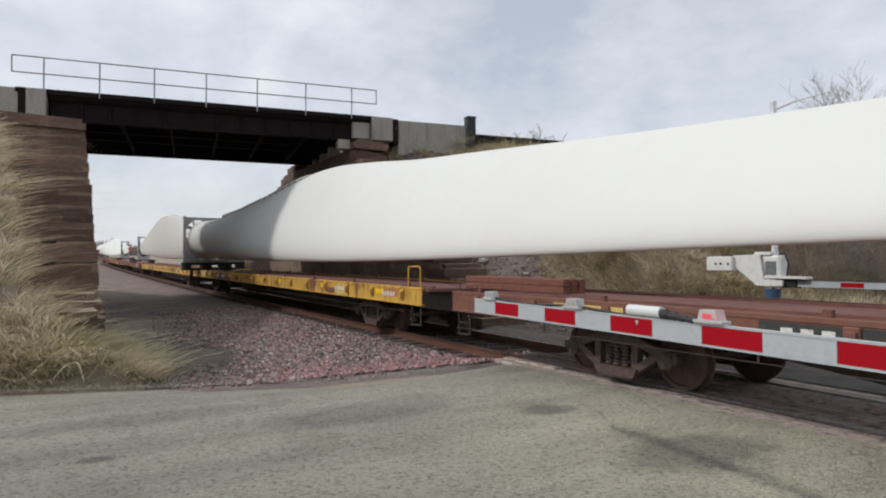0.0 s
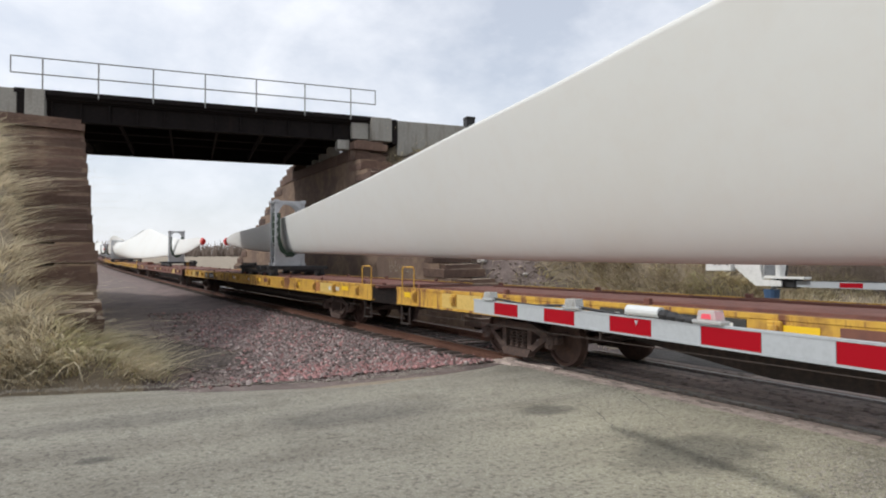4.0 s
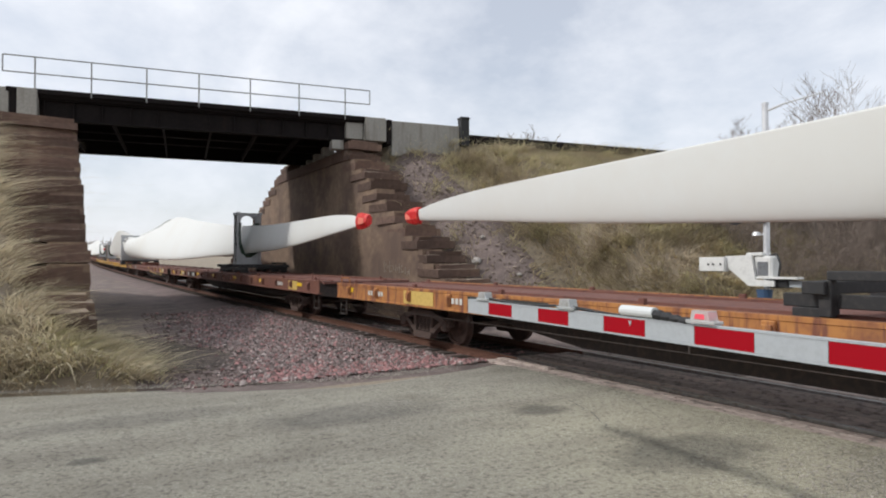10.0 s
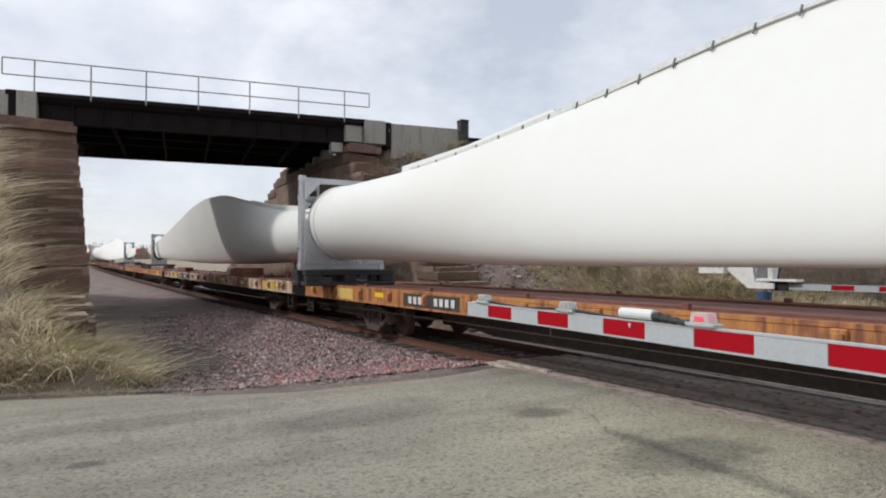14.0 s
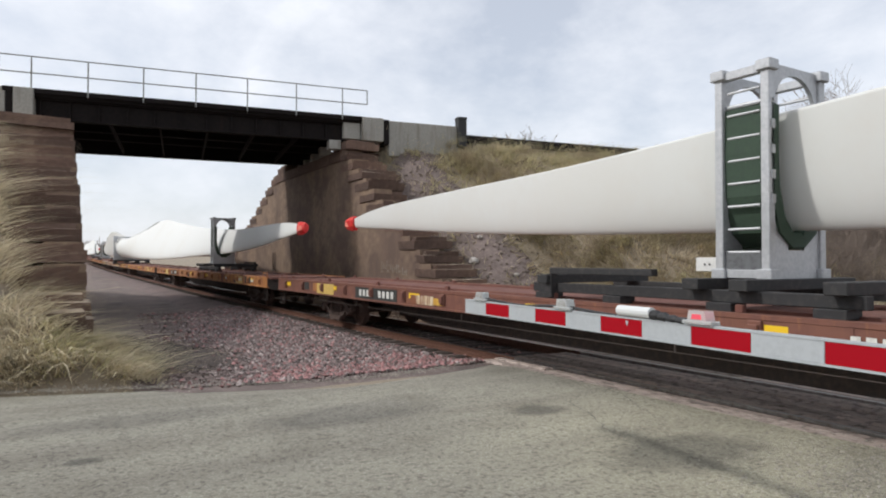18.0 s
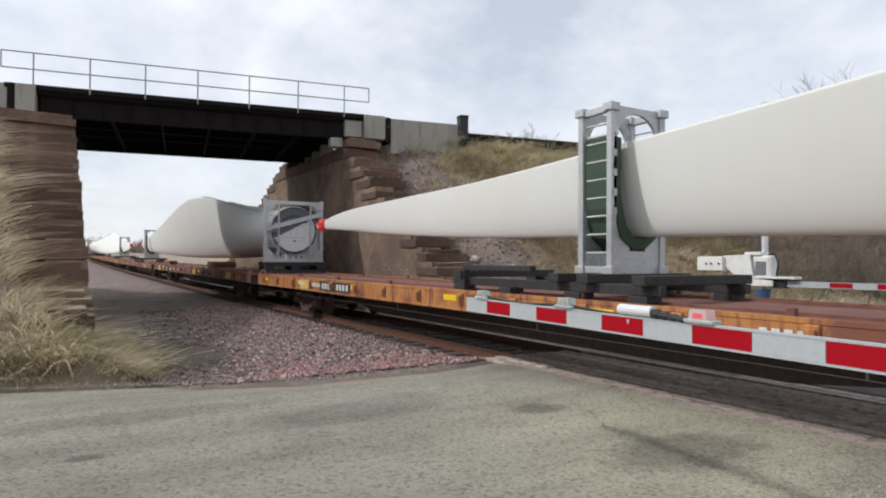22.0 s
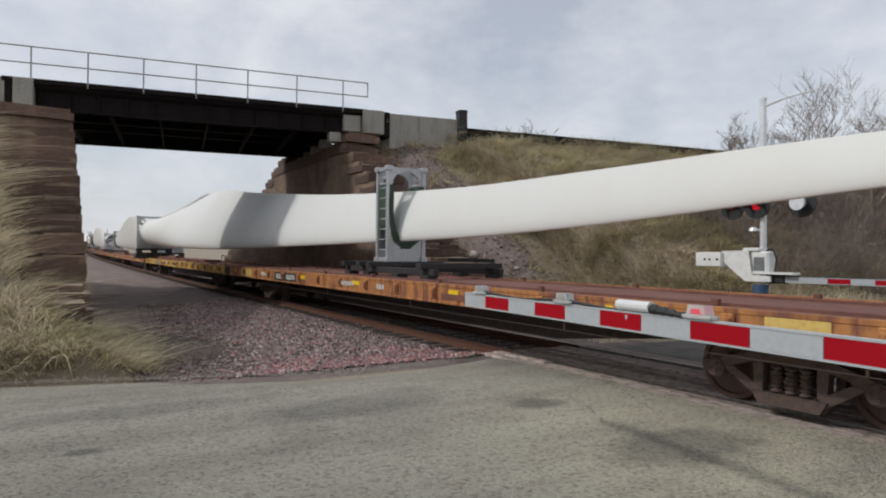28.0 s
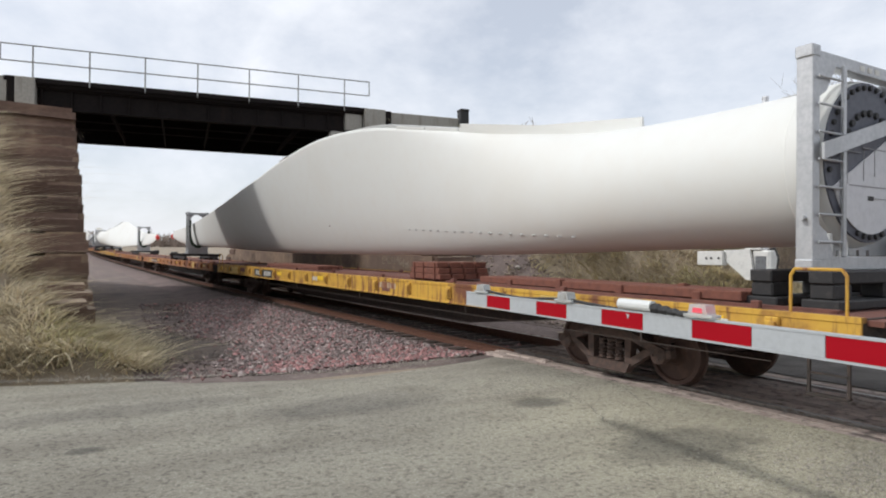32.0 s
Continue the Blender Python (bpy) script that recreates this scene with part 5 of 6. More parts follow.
M["wallface"] = material("stained_wall", (0.25, 0.175, 0.12), 0.92, grain=(4, (0.19, 0.13, 0.092), 0.42, 0.68), stain=(0.5, (0.125, 0.085, 0.066), 0.42, 0.62), streak=(1.6, (0.17, 0.115, 0.085), 0.52, 0.74), bump=(12, 0.4))
build_abutment("abutment_east", 2.95, 1, 24.9, 0.71, "brown stone abutment with a stepped wing wall and faded graffiti")
build_abutment("abutment_west", -6.79, -1, 26.2, 1.14, "brown stone abutment whose stepped courses show above the grass")
M["chalk"] = material("faded_chalk", (0.33, 0.29, 0.24), 0.9, grain=(12, (0.22, 0.16, 0.11), 0.42, 0.58))


def build_graffiti():
    """Faded marks on the wall, as plain bars."""
    ob = new("graffiti")
    rng = random.Random(3)
    for i in range(14):
        y = 21.5 - i * 0.15
        bm = bmesh.new()
        box(bm, 2.938, 2.947, y - 0.02, y + 0.012, 1.22 + rng.uniform(-0.06, 0.06) + 0.022 * (14 - i), 1.48 + rng.uniform(-0.08, 0.1) + 0.022 * (14 - i))
        part("chalk_bar", bm, M["chalk"], ob)
        if i % 3 == 0:
            bm = bmesh.new()
            box(bm, 2.938, 2.947, y - 0.14, y + 0.02, 1.40, 1.43)
            part("chalk_bar", bm, M["chalk"], ob)
    tagged(ob, "faded pale chalk marks on the abutment wall", "graffiti")


build_graffiti()


# ---- ties, crossing, ballast ----
def build_ties():
    rng = random.Random(5)
    ob = new("ties")
    me = make(lambda bm: box(bm, -1.3, 1.3, -0.11, 0.11, -0.18, 0, None, 0.015), M["tie"], False, "tie")
    y, n = 9.5, 0
    while y < 150:
        shared("tie", me, ob, pose(TRACK_X + rng.uniform(-0.05, 0.05), y, track_z(y) - 0.145, 0, 0, rng.uniform(-1.2, 1.2)))
        y += 0.52
        n += 1
    tagged(ob, "dark weathered wooden railway ties", "ties", kind="structure")


build_ties()
M["plank"] = material("crossing_plank", (0.45, 0.365, 0.32), 0.88, grain=(14, (0.54, 0.455, 0.40), 0.45, 0.7), streak=(7, (0.075, 0.062, 0.055), 0.50, 0.70), bump=(25, 0.8), vary=0.4)


def build_crossing():
    ob = new("crossing_planks")
    rng = random.Random(8)
    for x0, x1 in ((-1.00, -0.80), (-0.78, -0.58), (-0.40, -0.14), (-0.12, 0.12), (0.14, 0.38), (0.40, 0.64), (0.66, 0.90), (1.08, 1.28), (1.30, 1.5)):
        y = -2.6
        while y < 9.2:
            ly = min(rng.uniform(2.4, 3.6), 9.3 - y)
            bm = bmesh.new()
            top = 0.060 + rng.uniform(-0.016, 0.010)
            box(bm, x0 + 0.012, x1 - 0.012, y + 0.01, y + ly - 0.01, -0.12, top, None, 0.012)
            part("plank", bm, M["plank"], ob)
            y += ly
    tagged(ob, "worn grey timber planks between the rails at the crossing", "crossing planks", kind="structure")


build_crossing()


def scatter(name, points, size, mat, label, category, seed, flat=0.7):
    """Many small broken stones as one piece of stuff."""
    rng = np.random.default_rng(seed)
    base = np.array([(1, 0, 0), (-1, 0, 0), (0, 1, 0), (0, -1, 0), (0, 0, 1), (0, 0, -1)], float)
    tri = [(0, 2, 4), (2, 1, 4), (1, 3, 4), (3, 0, 4), (2, 0, 5), (1, 2, 5), (3, 1, 5), (0, 3, 5)]
    vs, fs = [], []
    for i, (x, y, z) in enumerate(points):
        a = rng.uniform(0, 6.28)
        r = size * rng.uniform(0.55, 1.5)
        c, s = math.cos(a), math.sin(a)
        p = base * rng.uniform(0.65, 1.15, (6, 3)) + rng.uniform(-0.25, 0.25, (6, 3))
        p = np.stack([p[:, 0] * c - p[:, 1] * s, p[:, 0] * s + p[:, 1] * c, p[:, 2] * flat], 1) * r + (x, y, z + r * flat * 0.35)
        k = len(vs)
        vs += p.tolist()
        fs += [(k + t[0], k + t[1], k + t[2]) for t in tri]
    ob = new(name, from_arrays(name, vs, fs, mat))
    tagged(ob, label, category, kind="stuff")


# near-black tone for the wing wall's shadow on the soil, put in as colour
M["wing_shade"] = material("wing_shade_dark", (0.06, 0.048, 0.042), 0.95, grain=(16, (0.10, 0.08, 0.068), 0.45, 0.7), vary=0.4)


def build_ballast():
    rng = random.Random(11)
    pts = []
    while len(pts) < 16500:
        y = 9.18 + 0.3 * rng.random() + rng.random() ** 1.5 * 17
        edge = -5.9 + 0.07 * (y - 9.4)
        x = rng.uniform(edge, -0.95)
        if rng.random() > 0.07 + 0.93 * smooth01((x - edge - 0.6 - 0.5 * noise.noise(Vector((y * 0.6, 8, 0)))) / 1.7):
            continue
        lift = max(0.0, min(1.0, (x + 2.6) / 1.0)) * 0.15
        pts.append((x, y, max(ground_z(x, y), track_z(y) - 0.34 + lift) + 0.01))
    for i in range(2500):
        x, y = rng.uniform(-0.65, 0.65), 9.4 + rng.random() * 16
        pts.append((x, y, track_z(y) - 0.19))
    for i in range(3500):
        x, y = rng.uniform(0.9, 2.7), 9.4 + rng.random() * 16
        pts.append((x, y, track_z(y) - 0.19 - max(0, x - 1.7) * 0.17))
    pink, pale, grey = [], [], []
    for x, y, z in pts:                                     # fresh pink stone lies along the road's edge, dulled stone farther in
        k = rng.random()
        fresh = smooth01((12.0 + 1.3 * noise.noise(Vector((x * 0.7, y * 0.7, 4))) - y) / 1.4)
        (pink if k < 0.14 + 0.44 * fresh else pale if k > 0.88 else grey).append((x, y, z))
    scatter("ballast_stones", grey, 0.042, M["stone"], "loose grey-brown crushed ballast stones", "gravel", 1)
    scatter("pink_stones", pink, 0.045, M["stone_pink"], "fresh pink crushed stones along the road's edge", "gravel", 7)
    scatter("pale_stones", pale, 0.042, M["stone_pale"], "pale crushed stones among the ballast", "gravel", 8)
    pts = []
    while len(pts) < 2200:                                   # strays trodden into the soil beside the bed
        x = rng.uniform(-6.4, -3.0)
        y = road_edge(x) + 0.1 + rng.random() ** 1.5 * 9
        pts.append((x, y, ground_z(x, y) + 0.004))
    scatter("stray_stones", pts, 0.026, M["stone"], "small stray stones trodden into the soil", "gravel", 9)
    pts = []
    while len(pts) < 6500:                                  # dark chips at the wing's foot stand in for its shadow
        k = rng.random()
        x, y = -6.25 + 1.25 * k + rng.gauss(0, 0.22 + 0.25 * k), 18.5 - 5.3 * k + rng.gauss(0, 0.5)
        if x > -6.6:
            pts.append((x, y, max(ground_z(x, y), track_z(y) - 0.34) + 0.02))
    scatter("ditch_litter", pts, 0.075, M["wing_shade"], "dark flat chips painting the wing wall's shadow on the soil", "leaf litter", 12, 0.25)
    pts = [(rng.uniform(-2.2, 9), rng.uniform(0.4, 4.0), 0.055) for i in range(200)]
    for i in range(3200):                                   # grit washed along the far edge
        x = rng.uniform(-8.5, -1.1)
        y = road_edge(x) + rng.gauss(0.1, 0.2)
        pts.append((x, y, max(0.02, ground_z(x, y) + 0.01) if y > road_edge(x) else 0.052))
    pts += [(rng.gauss(-2.0, 0.9), rng.gauss(2.5, 0.5), 0.056) for i in range(2600)]
    scatter("road_grit", pts, 0.009, M["grit"], "pale loose grit along the road edge", "gravel", 2)
    pts = []
    while len(pts) < 1300:
        x, y = rng.uniform(3.9, 9), rng.uniform(12.5, 25)
        if rng.random() < smooth01((8.5 - x) / 3.5) and (x > 4.6 or y < 15):
            pts.append((x, y, ground_z(x, y)))
    scatter("bank_rubble", pts, 0.055, M["rubble"], "dark broken stone rubble beside the wing wall", "rubble", 3)


def build_boulder(x, y, r, seed):
    """A pale rock lying on the bank beside the wing wall."""
    rng = random.Random(seed)
    bm = bmesh.new()
    bmesh.ops.create_icosphere(bm, subdivisions=2, radius=r)
    for v in bm.verts:
        v.co *= 1 + 0.28 * noise.noise(v.co * (1.6 / r) + Vector((seed, 0, 0)))
        v.co.z *= 0.72
    ob = part("boulder", bm, M["pale_rock"])
    ob.matrix_basis = pose(x, y, ground_z(x, y) + r * 0.35, rng.uniform(-10, 10), 0, rng.uniform(0, 360))
    tagged(ob, "pale weathered rock among rubble beside the steps", "boulder", "rocks on the bank")


M["pale_rock"] = material("pale_rock", (0.42, 0.39, 0.36), 0.9, grain=(12, (0.30, 0.27, 0.24), 0.42, 0.68), bump=(14, 0.6))
for bx, by, br, bs in ((5.0, 18.5, 0.18, 3), (5.5, 18.9, 0.10, 5), (5.6, 16.9, 0.09, 9)):
    build_boulder(bx, by, br, bs)
M["grit"] = material("pale_grit", (0.30, 0.275, 0.235), 0.95, vary=0.35)
M["rubble"] = material("dark_rubble", (0.17, 0.133, 0.108), 0.95, grain=(9, (0.27, 0.225, 0.19), 0.45, 0.7), vary=0.5)
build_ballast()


# ---- crossing gates ----
M["lens_red"] = material("red_lens", (0.62, 0.10, 0.13), 0.25, glow=((1.0, 0.06, 0.10), 0.22))
M["lens_lit"] = material("lit_red_lens", (0.35, 0.01, 0.01), 0.25, glow=((1.0, 0.015, 0.03), 0.45))
M["lens_dark"] = material("dark_red_lens", (0.10, 0.012, 0.014), 0.25)
M["lens_off"] = material("unlit_clear_lens", (0.36, 0.37, 0.36), 0.2, grain=(30, (0.24, 0.22, 0.21), 0.45, 0.65))
M["lamp_case"] = material("clear_lamp_case", (0.62, 0.64, 0.63), 0.3)
M["clear"] = material("clear_plastic", (0.85, 0.88, 0.87), 0.18)
M["clear"].node_tree.nodes["Principled BSDF"].inputs["Transmission Weight"].default_value = 0.6
M["alu"] = material("aluminium_mast", (0.72, 0.73, 0.74), 0.4, 0.35, grain=(8, (0.6, 0.61, 0.62), 0.45, 0.7))
M["mech"] = material("pale_mechanism", (0.72, 0.72, 0.69), 0.55, 0.0, grain=(10, (0.60, 0.60, 0.575), 0.45, 0.7))
M["cast"] = material("grey_casting", (0.20, 0.21, 0.22), 0.5, 0.3, grain=(10, (0.12, 0.12, 0.13), 0.45, 0.7))
M["blue"] = material("blue_bucket", (0.05, 0.10, 0.19), 0.6)
M["cable"] = material("black_cable", (0.018, 0.018, 0.019), 0.6)


def draw_lamp(bm):
    plate(bm, [(-0.045, -0.09, 0.0), (-0.045, 0.09, 0.0), (-0.045, 0.07, 0.09), (-0.045, -0.07, 0.09)], (0.09, 0, 0))
    box(bm, -0.05, 0.05, -0.13, 0.13, -0.02, 0.012, None, 0.006)


LAMP = make(draw_lamp, M["clear"], False, "lamp")
LENS = make(lambda bm: plate(bm, [(-0.049, -0.06, 0.015), (-0.049, 0.06, 0.015), (-0.049, 0.045, 0.075), (-0.049, -0.045, 0.075)], (0.098, 0, 0)), M["lens_off"], False, "lens")
LENS_ON = make(lambda bm: plate(bm, [(-0.049, -0.045, 0.022), (-0.049, 0.045, 0.022), (-0.049, 0.038, 0.062), (-0.049, -0.038, 0.062)], (0.098, 0, 0)), M["lens_red"], False, "lens")


def cord(pts, r, mat):
    """A bent cord of one skin through pts in the plane of a constant x."""
    vs, fs, n = [], [], 6
    for p in pts:
        vs += [(p[0] + r * math.cos(2 * math.pi * i / n), p[1], p[2] + r * math.sin(2 * math.pi * i / n)) for i in range(n)]
    for j in range(len(pts) - 1):
        fs += [(j * n + i, j * n + (i + 1) % n, (j + 1) * n + (i + 1) % n, (j + 1) * n + i) for i in range(n)]
    fs += [tuple(range(n)), tuple((len(pts) - 1) * n + i for i in range(n))[::-1]]
    return from_arrays("cord", vs, fs, mat, True)


def build_gate(x, tip, root, z_tip, z_root, high, slew, label, lit):
    """A crossing gate's lowered arm from its tip back to root (along y), with sheeting panels and lamps."""
    ob = new("crossing_gate_arm")
    long = abs(root - tip)
    way = 1 if root > tip else -1
    m = pose(x, tip, z_tip, math.degrees(math.atan2((z_root - z_tip), root - tip)) if way > 0 else -math.degrees(math.atan2(z_root - z_tip, long)), 0, slew)
    bm = bmesh.new()
    box(bm, -0.012, 0.012, min(0, way * long), max(0, way * long), -high / 2, high / 2)
    part("arm", bm, M["white"], ob, "white aluminium gate arm")
    for z in (-high / 2, high / 2):
        bm = bmesh.new()
        box(bm, -0.02, 0.02, min(0, way * long), max(0, way * long), z - 0.006, z + 0.006)
        part("edge_strip", bm, M["white"], ob)
    i, a = 0, 0.0
    while a < long - 0.05:
        b = min(a + 0.406, long)
        for s in (-1, 1):
            bm = bmesh.new()
            box(bm, s * 0.0145 - 0.002, s * 0.0145 + 0.002, min(way * a, way * b) + 0.002, max(way * a, way * b) - 0.002, -high / 2 + 0.007, high / 2 - 0.007)
            part("sheeting_panel", bm, M["red"] if i % 2 and (lit or a < long - 0.9) else M["white"], ob)
        a, i = b, i + 1
    for j, (u, on) in enumerate(lit):
        la = shared("lamp", LAMP, ob, pose(0, way * u, high / 2 + 0.022) @ Matrix.Diagonal((0.8, 0.82, 0.72, 1)))
        shared("lens", LENS_ON if on else LENS, la)
    pts = [(0.0, way * u, high / 2 + 0.016 + 0.012 * math.sin(u * 5)) for u in np.arange(0.3, max(u for u, on in lit) if lit else long, 0.1)]
    new("lamp_cable", cord(pts, 0.012, M["cable"])).parent = ob
    if lit:
        bm = bmesh.new()
        tube(bm, (-0.01, way * 2.22, high / 2 + 0.045), (-0.01, way * 2.52, high / 2 + 0.045), 0.036, 12)
        part("cable_sleeve", bm, M["lamp_case"], ob, "white plastic cable sleeve")
        bm = bmesh.new()                                    # tape-wrapped splice beyond the sleeve
        for j in range(4):
            lathe(bm, [(-0.05, 0.012), (-0.02, 0.034 - 0.004 * j), (0.03, 0.030 - 0.004 * j), (0.06, 0.012)], 8, "y", (-0.01, way * (2.55 + 0.07 * j), high / 2 + 0.035 - 0.006 * j))
        part("cable_splice", bm, M["cable"], ob, "black taped cable splice")
        bm = bmesh.new()
        plate(bm, [(-0.018, way * 2.285, 0.04), (-0.018, way * 2.315, 0.04), (-0.018, way * 2.30, 0.005)], (-0.002, 0, 0))
        part("torn_spot", bm, M["white"], ob)
    ob.matrix_basis = m
    return tagged(ob, label, "crossing gate", "crossing gates")


build_gate(-3.906, 5.342, -3.4, 1.301, 1.293, 0.120, -5.39, "lowered red and white crossing gate arm with three lamps", ((0.31, False), (1.60, False), (2.90, True)))
build_gate(4.92, -1.5, 7.75, 1.30, 1.30, 0.105, 0, "lowered striped gate arm beyond the track", ())


def build_mast(x, y, far, label):
    """A gate mast: pole on a base, gate mechanism, a pair of flashing-light heads, a bell and a bracket."""
    ob = new("crossing_signal")
    zg = 0.02
    z0 = ground_z(x, y) - 0.05
    bm = bmesh.new()
    box(bm, x - 0.4, x + 0.4, y - 0.4, y + 0.4, z0, zg + 0.14, None, 0.03)
    part("foundation", bm, M["concrete"], ob)
    bm = bmesh.new()
    tube(bm, (x, y, zg + 0.1), (x, y, 4.95), 0.062, 16)
    lathe(bm, [(4.93, 0.068), (4.98, 0.068), (5.0, 0.03)], 16, "z", (x, y, 0))
    part("mast", bm, M["alu"], ob, "white-painted aluminium mast")
    bm = bmesh.new()
    box(bm, x - 0.16, x + 0.16, y - 0.20, y + 0.20, 1.40, 1.86, None, 0.04)
    gm = part("gate_mechanism", bm, M["mech"], ob, "pale gate mechanism housing")
    bm = bmesh.new()
    box(bm, x - 0.175, x - 0.155, y - 0.13, y + 0.10, 1.46, 1.74, None, 0.006)
    part("cover", bm, M["cast"], gm, "dark grey cover plate")
    bm = bmesh.new()
    box(bm, x - 0.18, x + 0.12, y - 0.02, y + 0.34, 1.86, 1.93, None, 0.012)
    part("lid", bm, M["mech"], gm)
    bm = bmesh.new()                                        # crank arm and counterweight
    plate(bm, [(x - 0.24, y - 0.3, 1.25), (x - 0.24, y + 0.25, 1.25), (x - 0.24, y + 0.78, 1.66), (x - 0.24, y + 0.78, 1.86), (x - 0.24, y + 0.18, 1.88), (x - 0.24, y + 0.10, 1.38), (x - 0.24, y - 0.3, 1.36)], (0.05, 0, 0))
    part("support_arm", bm, M["mech"], ob)
    bm = bmesh.new()
    box(bm, x - 0.34, x - 0.16, y + 0.74, y + 1.36, 1.54, 1.84, None, 0.012)
    cw = part("counterweight", bm, M["mech"], ob, "flat silver counterweight with bolt heads")
    for dy in (0.82, 1.0, 1.12):
        bm = bmesh.new()
        tube(bm, (x - 0.36, y + dy, 1.69), (x - 0.335, y + dy, 1.69), 0.022, 8)
        part("bolt", bm, M["black"], cw)
    bm = bmesh.new()
    box(bm, x - 0.14, x + 0.06, y - 0.52, y - 0.12, 1.22, 1.40, None, 0.02)
    part("arm_clamp", bm, M["black"], ob)
    bm = bmesh.new()
    box(bm, x - 0.22, x + 0.02, y - 0.75, y + 0.3, 1.40, 1.44)
    part("arm_bracket", bm, M["mech"], ob)
    bm = bmesh.new()
    lathe(bm, [(0.97, 0.13), (1.18, 0.16)], 14, "z", (x - 0.05, y + 0.02, 0))
    part("bucket", bm, M["blue"], ob, "blue weight below the arm clamp")
    for dx, s in ((-0.02, 1), (-0.02, -1)):
        bm = bmesh.new()
        pts = [(x, y - 0.05 * s, 1.86), (x - 0.02, y - 0.22 * s, 1.9), (x - 0.02, y - 0.30 * s, 1.7), (x - 0.02, y - 0.26 * s, 1.45)]
        for p, q in zip(pts, pts[1:]):
            tube(bm, p, q, 0.02, 6)
        part("conduit", bm, M["cable"], ob)
    bm = bmesh.new()
    tube(bm, (x, y - 0.85, 3.04), (x, y + 0.75, 3.04), 0.024, 8)
    part("cross_bar", bm, M["alu"], ob)
    heads = ((0.62, -1, M["lens_dark"]), (0.06, -1, M["lens_lit"]), (-0.74, 1, None))
    for dy, face, lens in heads:
        yy, zz, sx = y + dy, 2.80, face
        bm = bmesh.new()
        lathe(bm, [(0.0, 0.285), (sx * 0.02, 0.285)], 28, "x", (x + sx * 0.10, yy, zz))
        bd = part("lamp_background", bm, M["black"], ob, "round black background plate")
        bm = bmesh.new()
        lathe(bm, [(0.0, 0.05), (-sx * 0.04, 0.12), (-sx * 0.14, 0.15), (-sx * 0.17, 0.15)] if lens is None else [(0.0, 0.12), (-sx * 0.12, 0.15)], 20, "x", (x + sx * 0.08, yy, zz))
        part("lamp_housing", bm, M["alu"] if lens is None else M["black"], bd)
        if lens is not None:
            bm = bmesh.new()
            lathe(bm, [(sx * 0.03, 0.105), (sx * 0.05, 0.085), (sx * 0.06, 0.03)], 20, "x", (x + sx * 0.10, yy, zz))
            part("lens", bm, lens, bd, "red signal lens")
            bm = bmesh.new()                                # hood over the lens
            n, rows = 12, []
            for i in range(n + 1):
                a = math.radians(-20 + 220 * i / n)
                rows.append([bm.verts.new((x + sx * d, yy + math.cos(a) * r, zz + math.sin(a) * r)) for d, r in ((0.11, 0.17), (0.36, 0.165), (0.36, 0.16), (0.11, 0.16))])
            for a, b in zip(rows, rows[1:]):
                for i in range(4):
                    bm.faces.new((a[i], a[(i + 1) % 4], b[(i + 1) % 4], b[i]))
            part("hood", bm, M["black"], bd)
        bm = bmesh.new()
        tube(bm, (x, yy, 3.04), (x, yy, 2.92), 0.02, 6)
        part("hanger", bm, M["alu"], bd)
    bm = bmesh.new()
    lathe(bm, [(2.28, 0.09), (2.34, 0.07), (2.36, 0.02)], 14, "z", (x, y + 0.22, 0))
    tube(bm, (x, y, 2.3), (x, y + 0.22, 2.3), 0.015, 6)
    part("bell", bm, M["alu"], ob)
    bm = bmesh.new()
    tube(bm, (x, y, 4.80), (x, y - 0.4, 4.88), 0.022, 6)
    tube(bm, (x, y - 0.4, 4.88), (x, y - 1.15, 4.93), 0.014, 6)
    part("bracket", bm, M["alu"], ob)
    return tagged(ob, label, "crossing signal", "crossing signals")


build_mast(5.0, 7.95, True, "silver crossing signal with red flashing lights and gate mechanism")


def build_near_base():
    ob = new("gate_pedestal")
    bm = bmesh.new()
    box(bm, -5.1, -4.4, -4.2, -3.4, -0.5, 0.1, None, 0.03)
    part("foundation", bm, M["concrete"], ob)
    bm = bmesh.new()
    box(bm, -4.95, -4.55, -4.0, -3.4, 0.1, 1.5, None, 0.04)
    part("housing", bm, M["mech"], ob)
    tagged(ob, "silver gate mechanism pedestal at the road side", "gate pedestal")


build_near_base()


# ---- dry grass ----
M["straw"] = material("straw_grass", (0.57, 0.50, 0.355), 0.85, vary=0.32, leafy=0.5)
M["bank_straw"] = material("bank_straw", (0.50, 0.45, 0.27), 0.88, grain=(0.55, (0.40, 0.33, 0.235), 0.46, 0.62), stain=(0.9, (0.66, 0.55, 0.33), 0.56, 0.68), vary=0.34, leafy=0.45)
M["straw_dull"] = material("dull_grass", (0.52, 0.44, 0.32), 0.9, vary=0.35, leafy=0.45)
M["greenish"] = material("early_green_grass", (0.56, 0.52, 0.31), 0.9, vary=0.3, leafy=0.5)


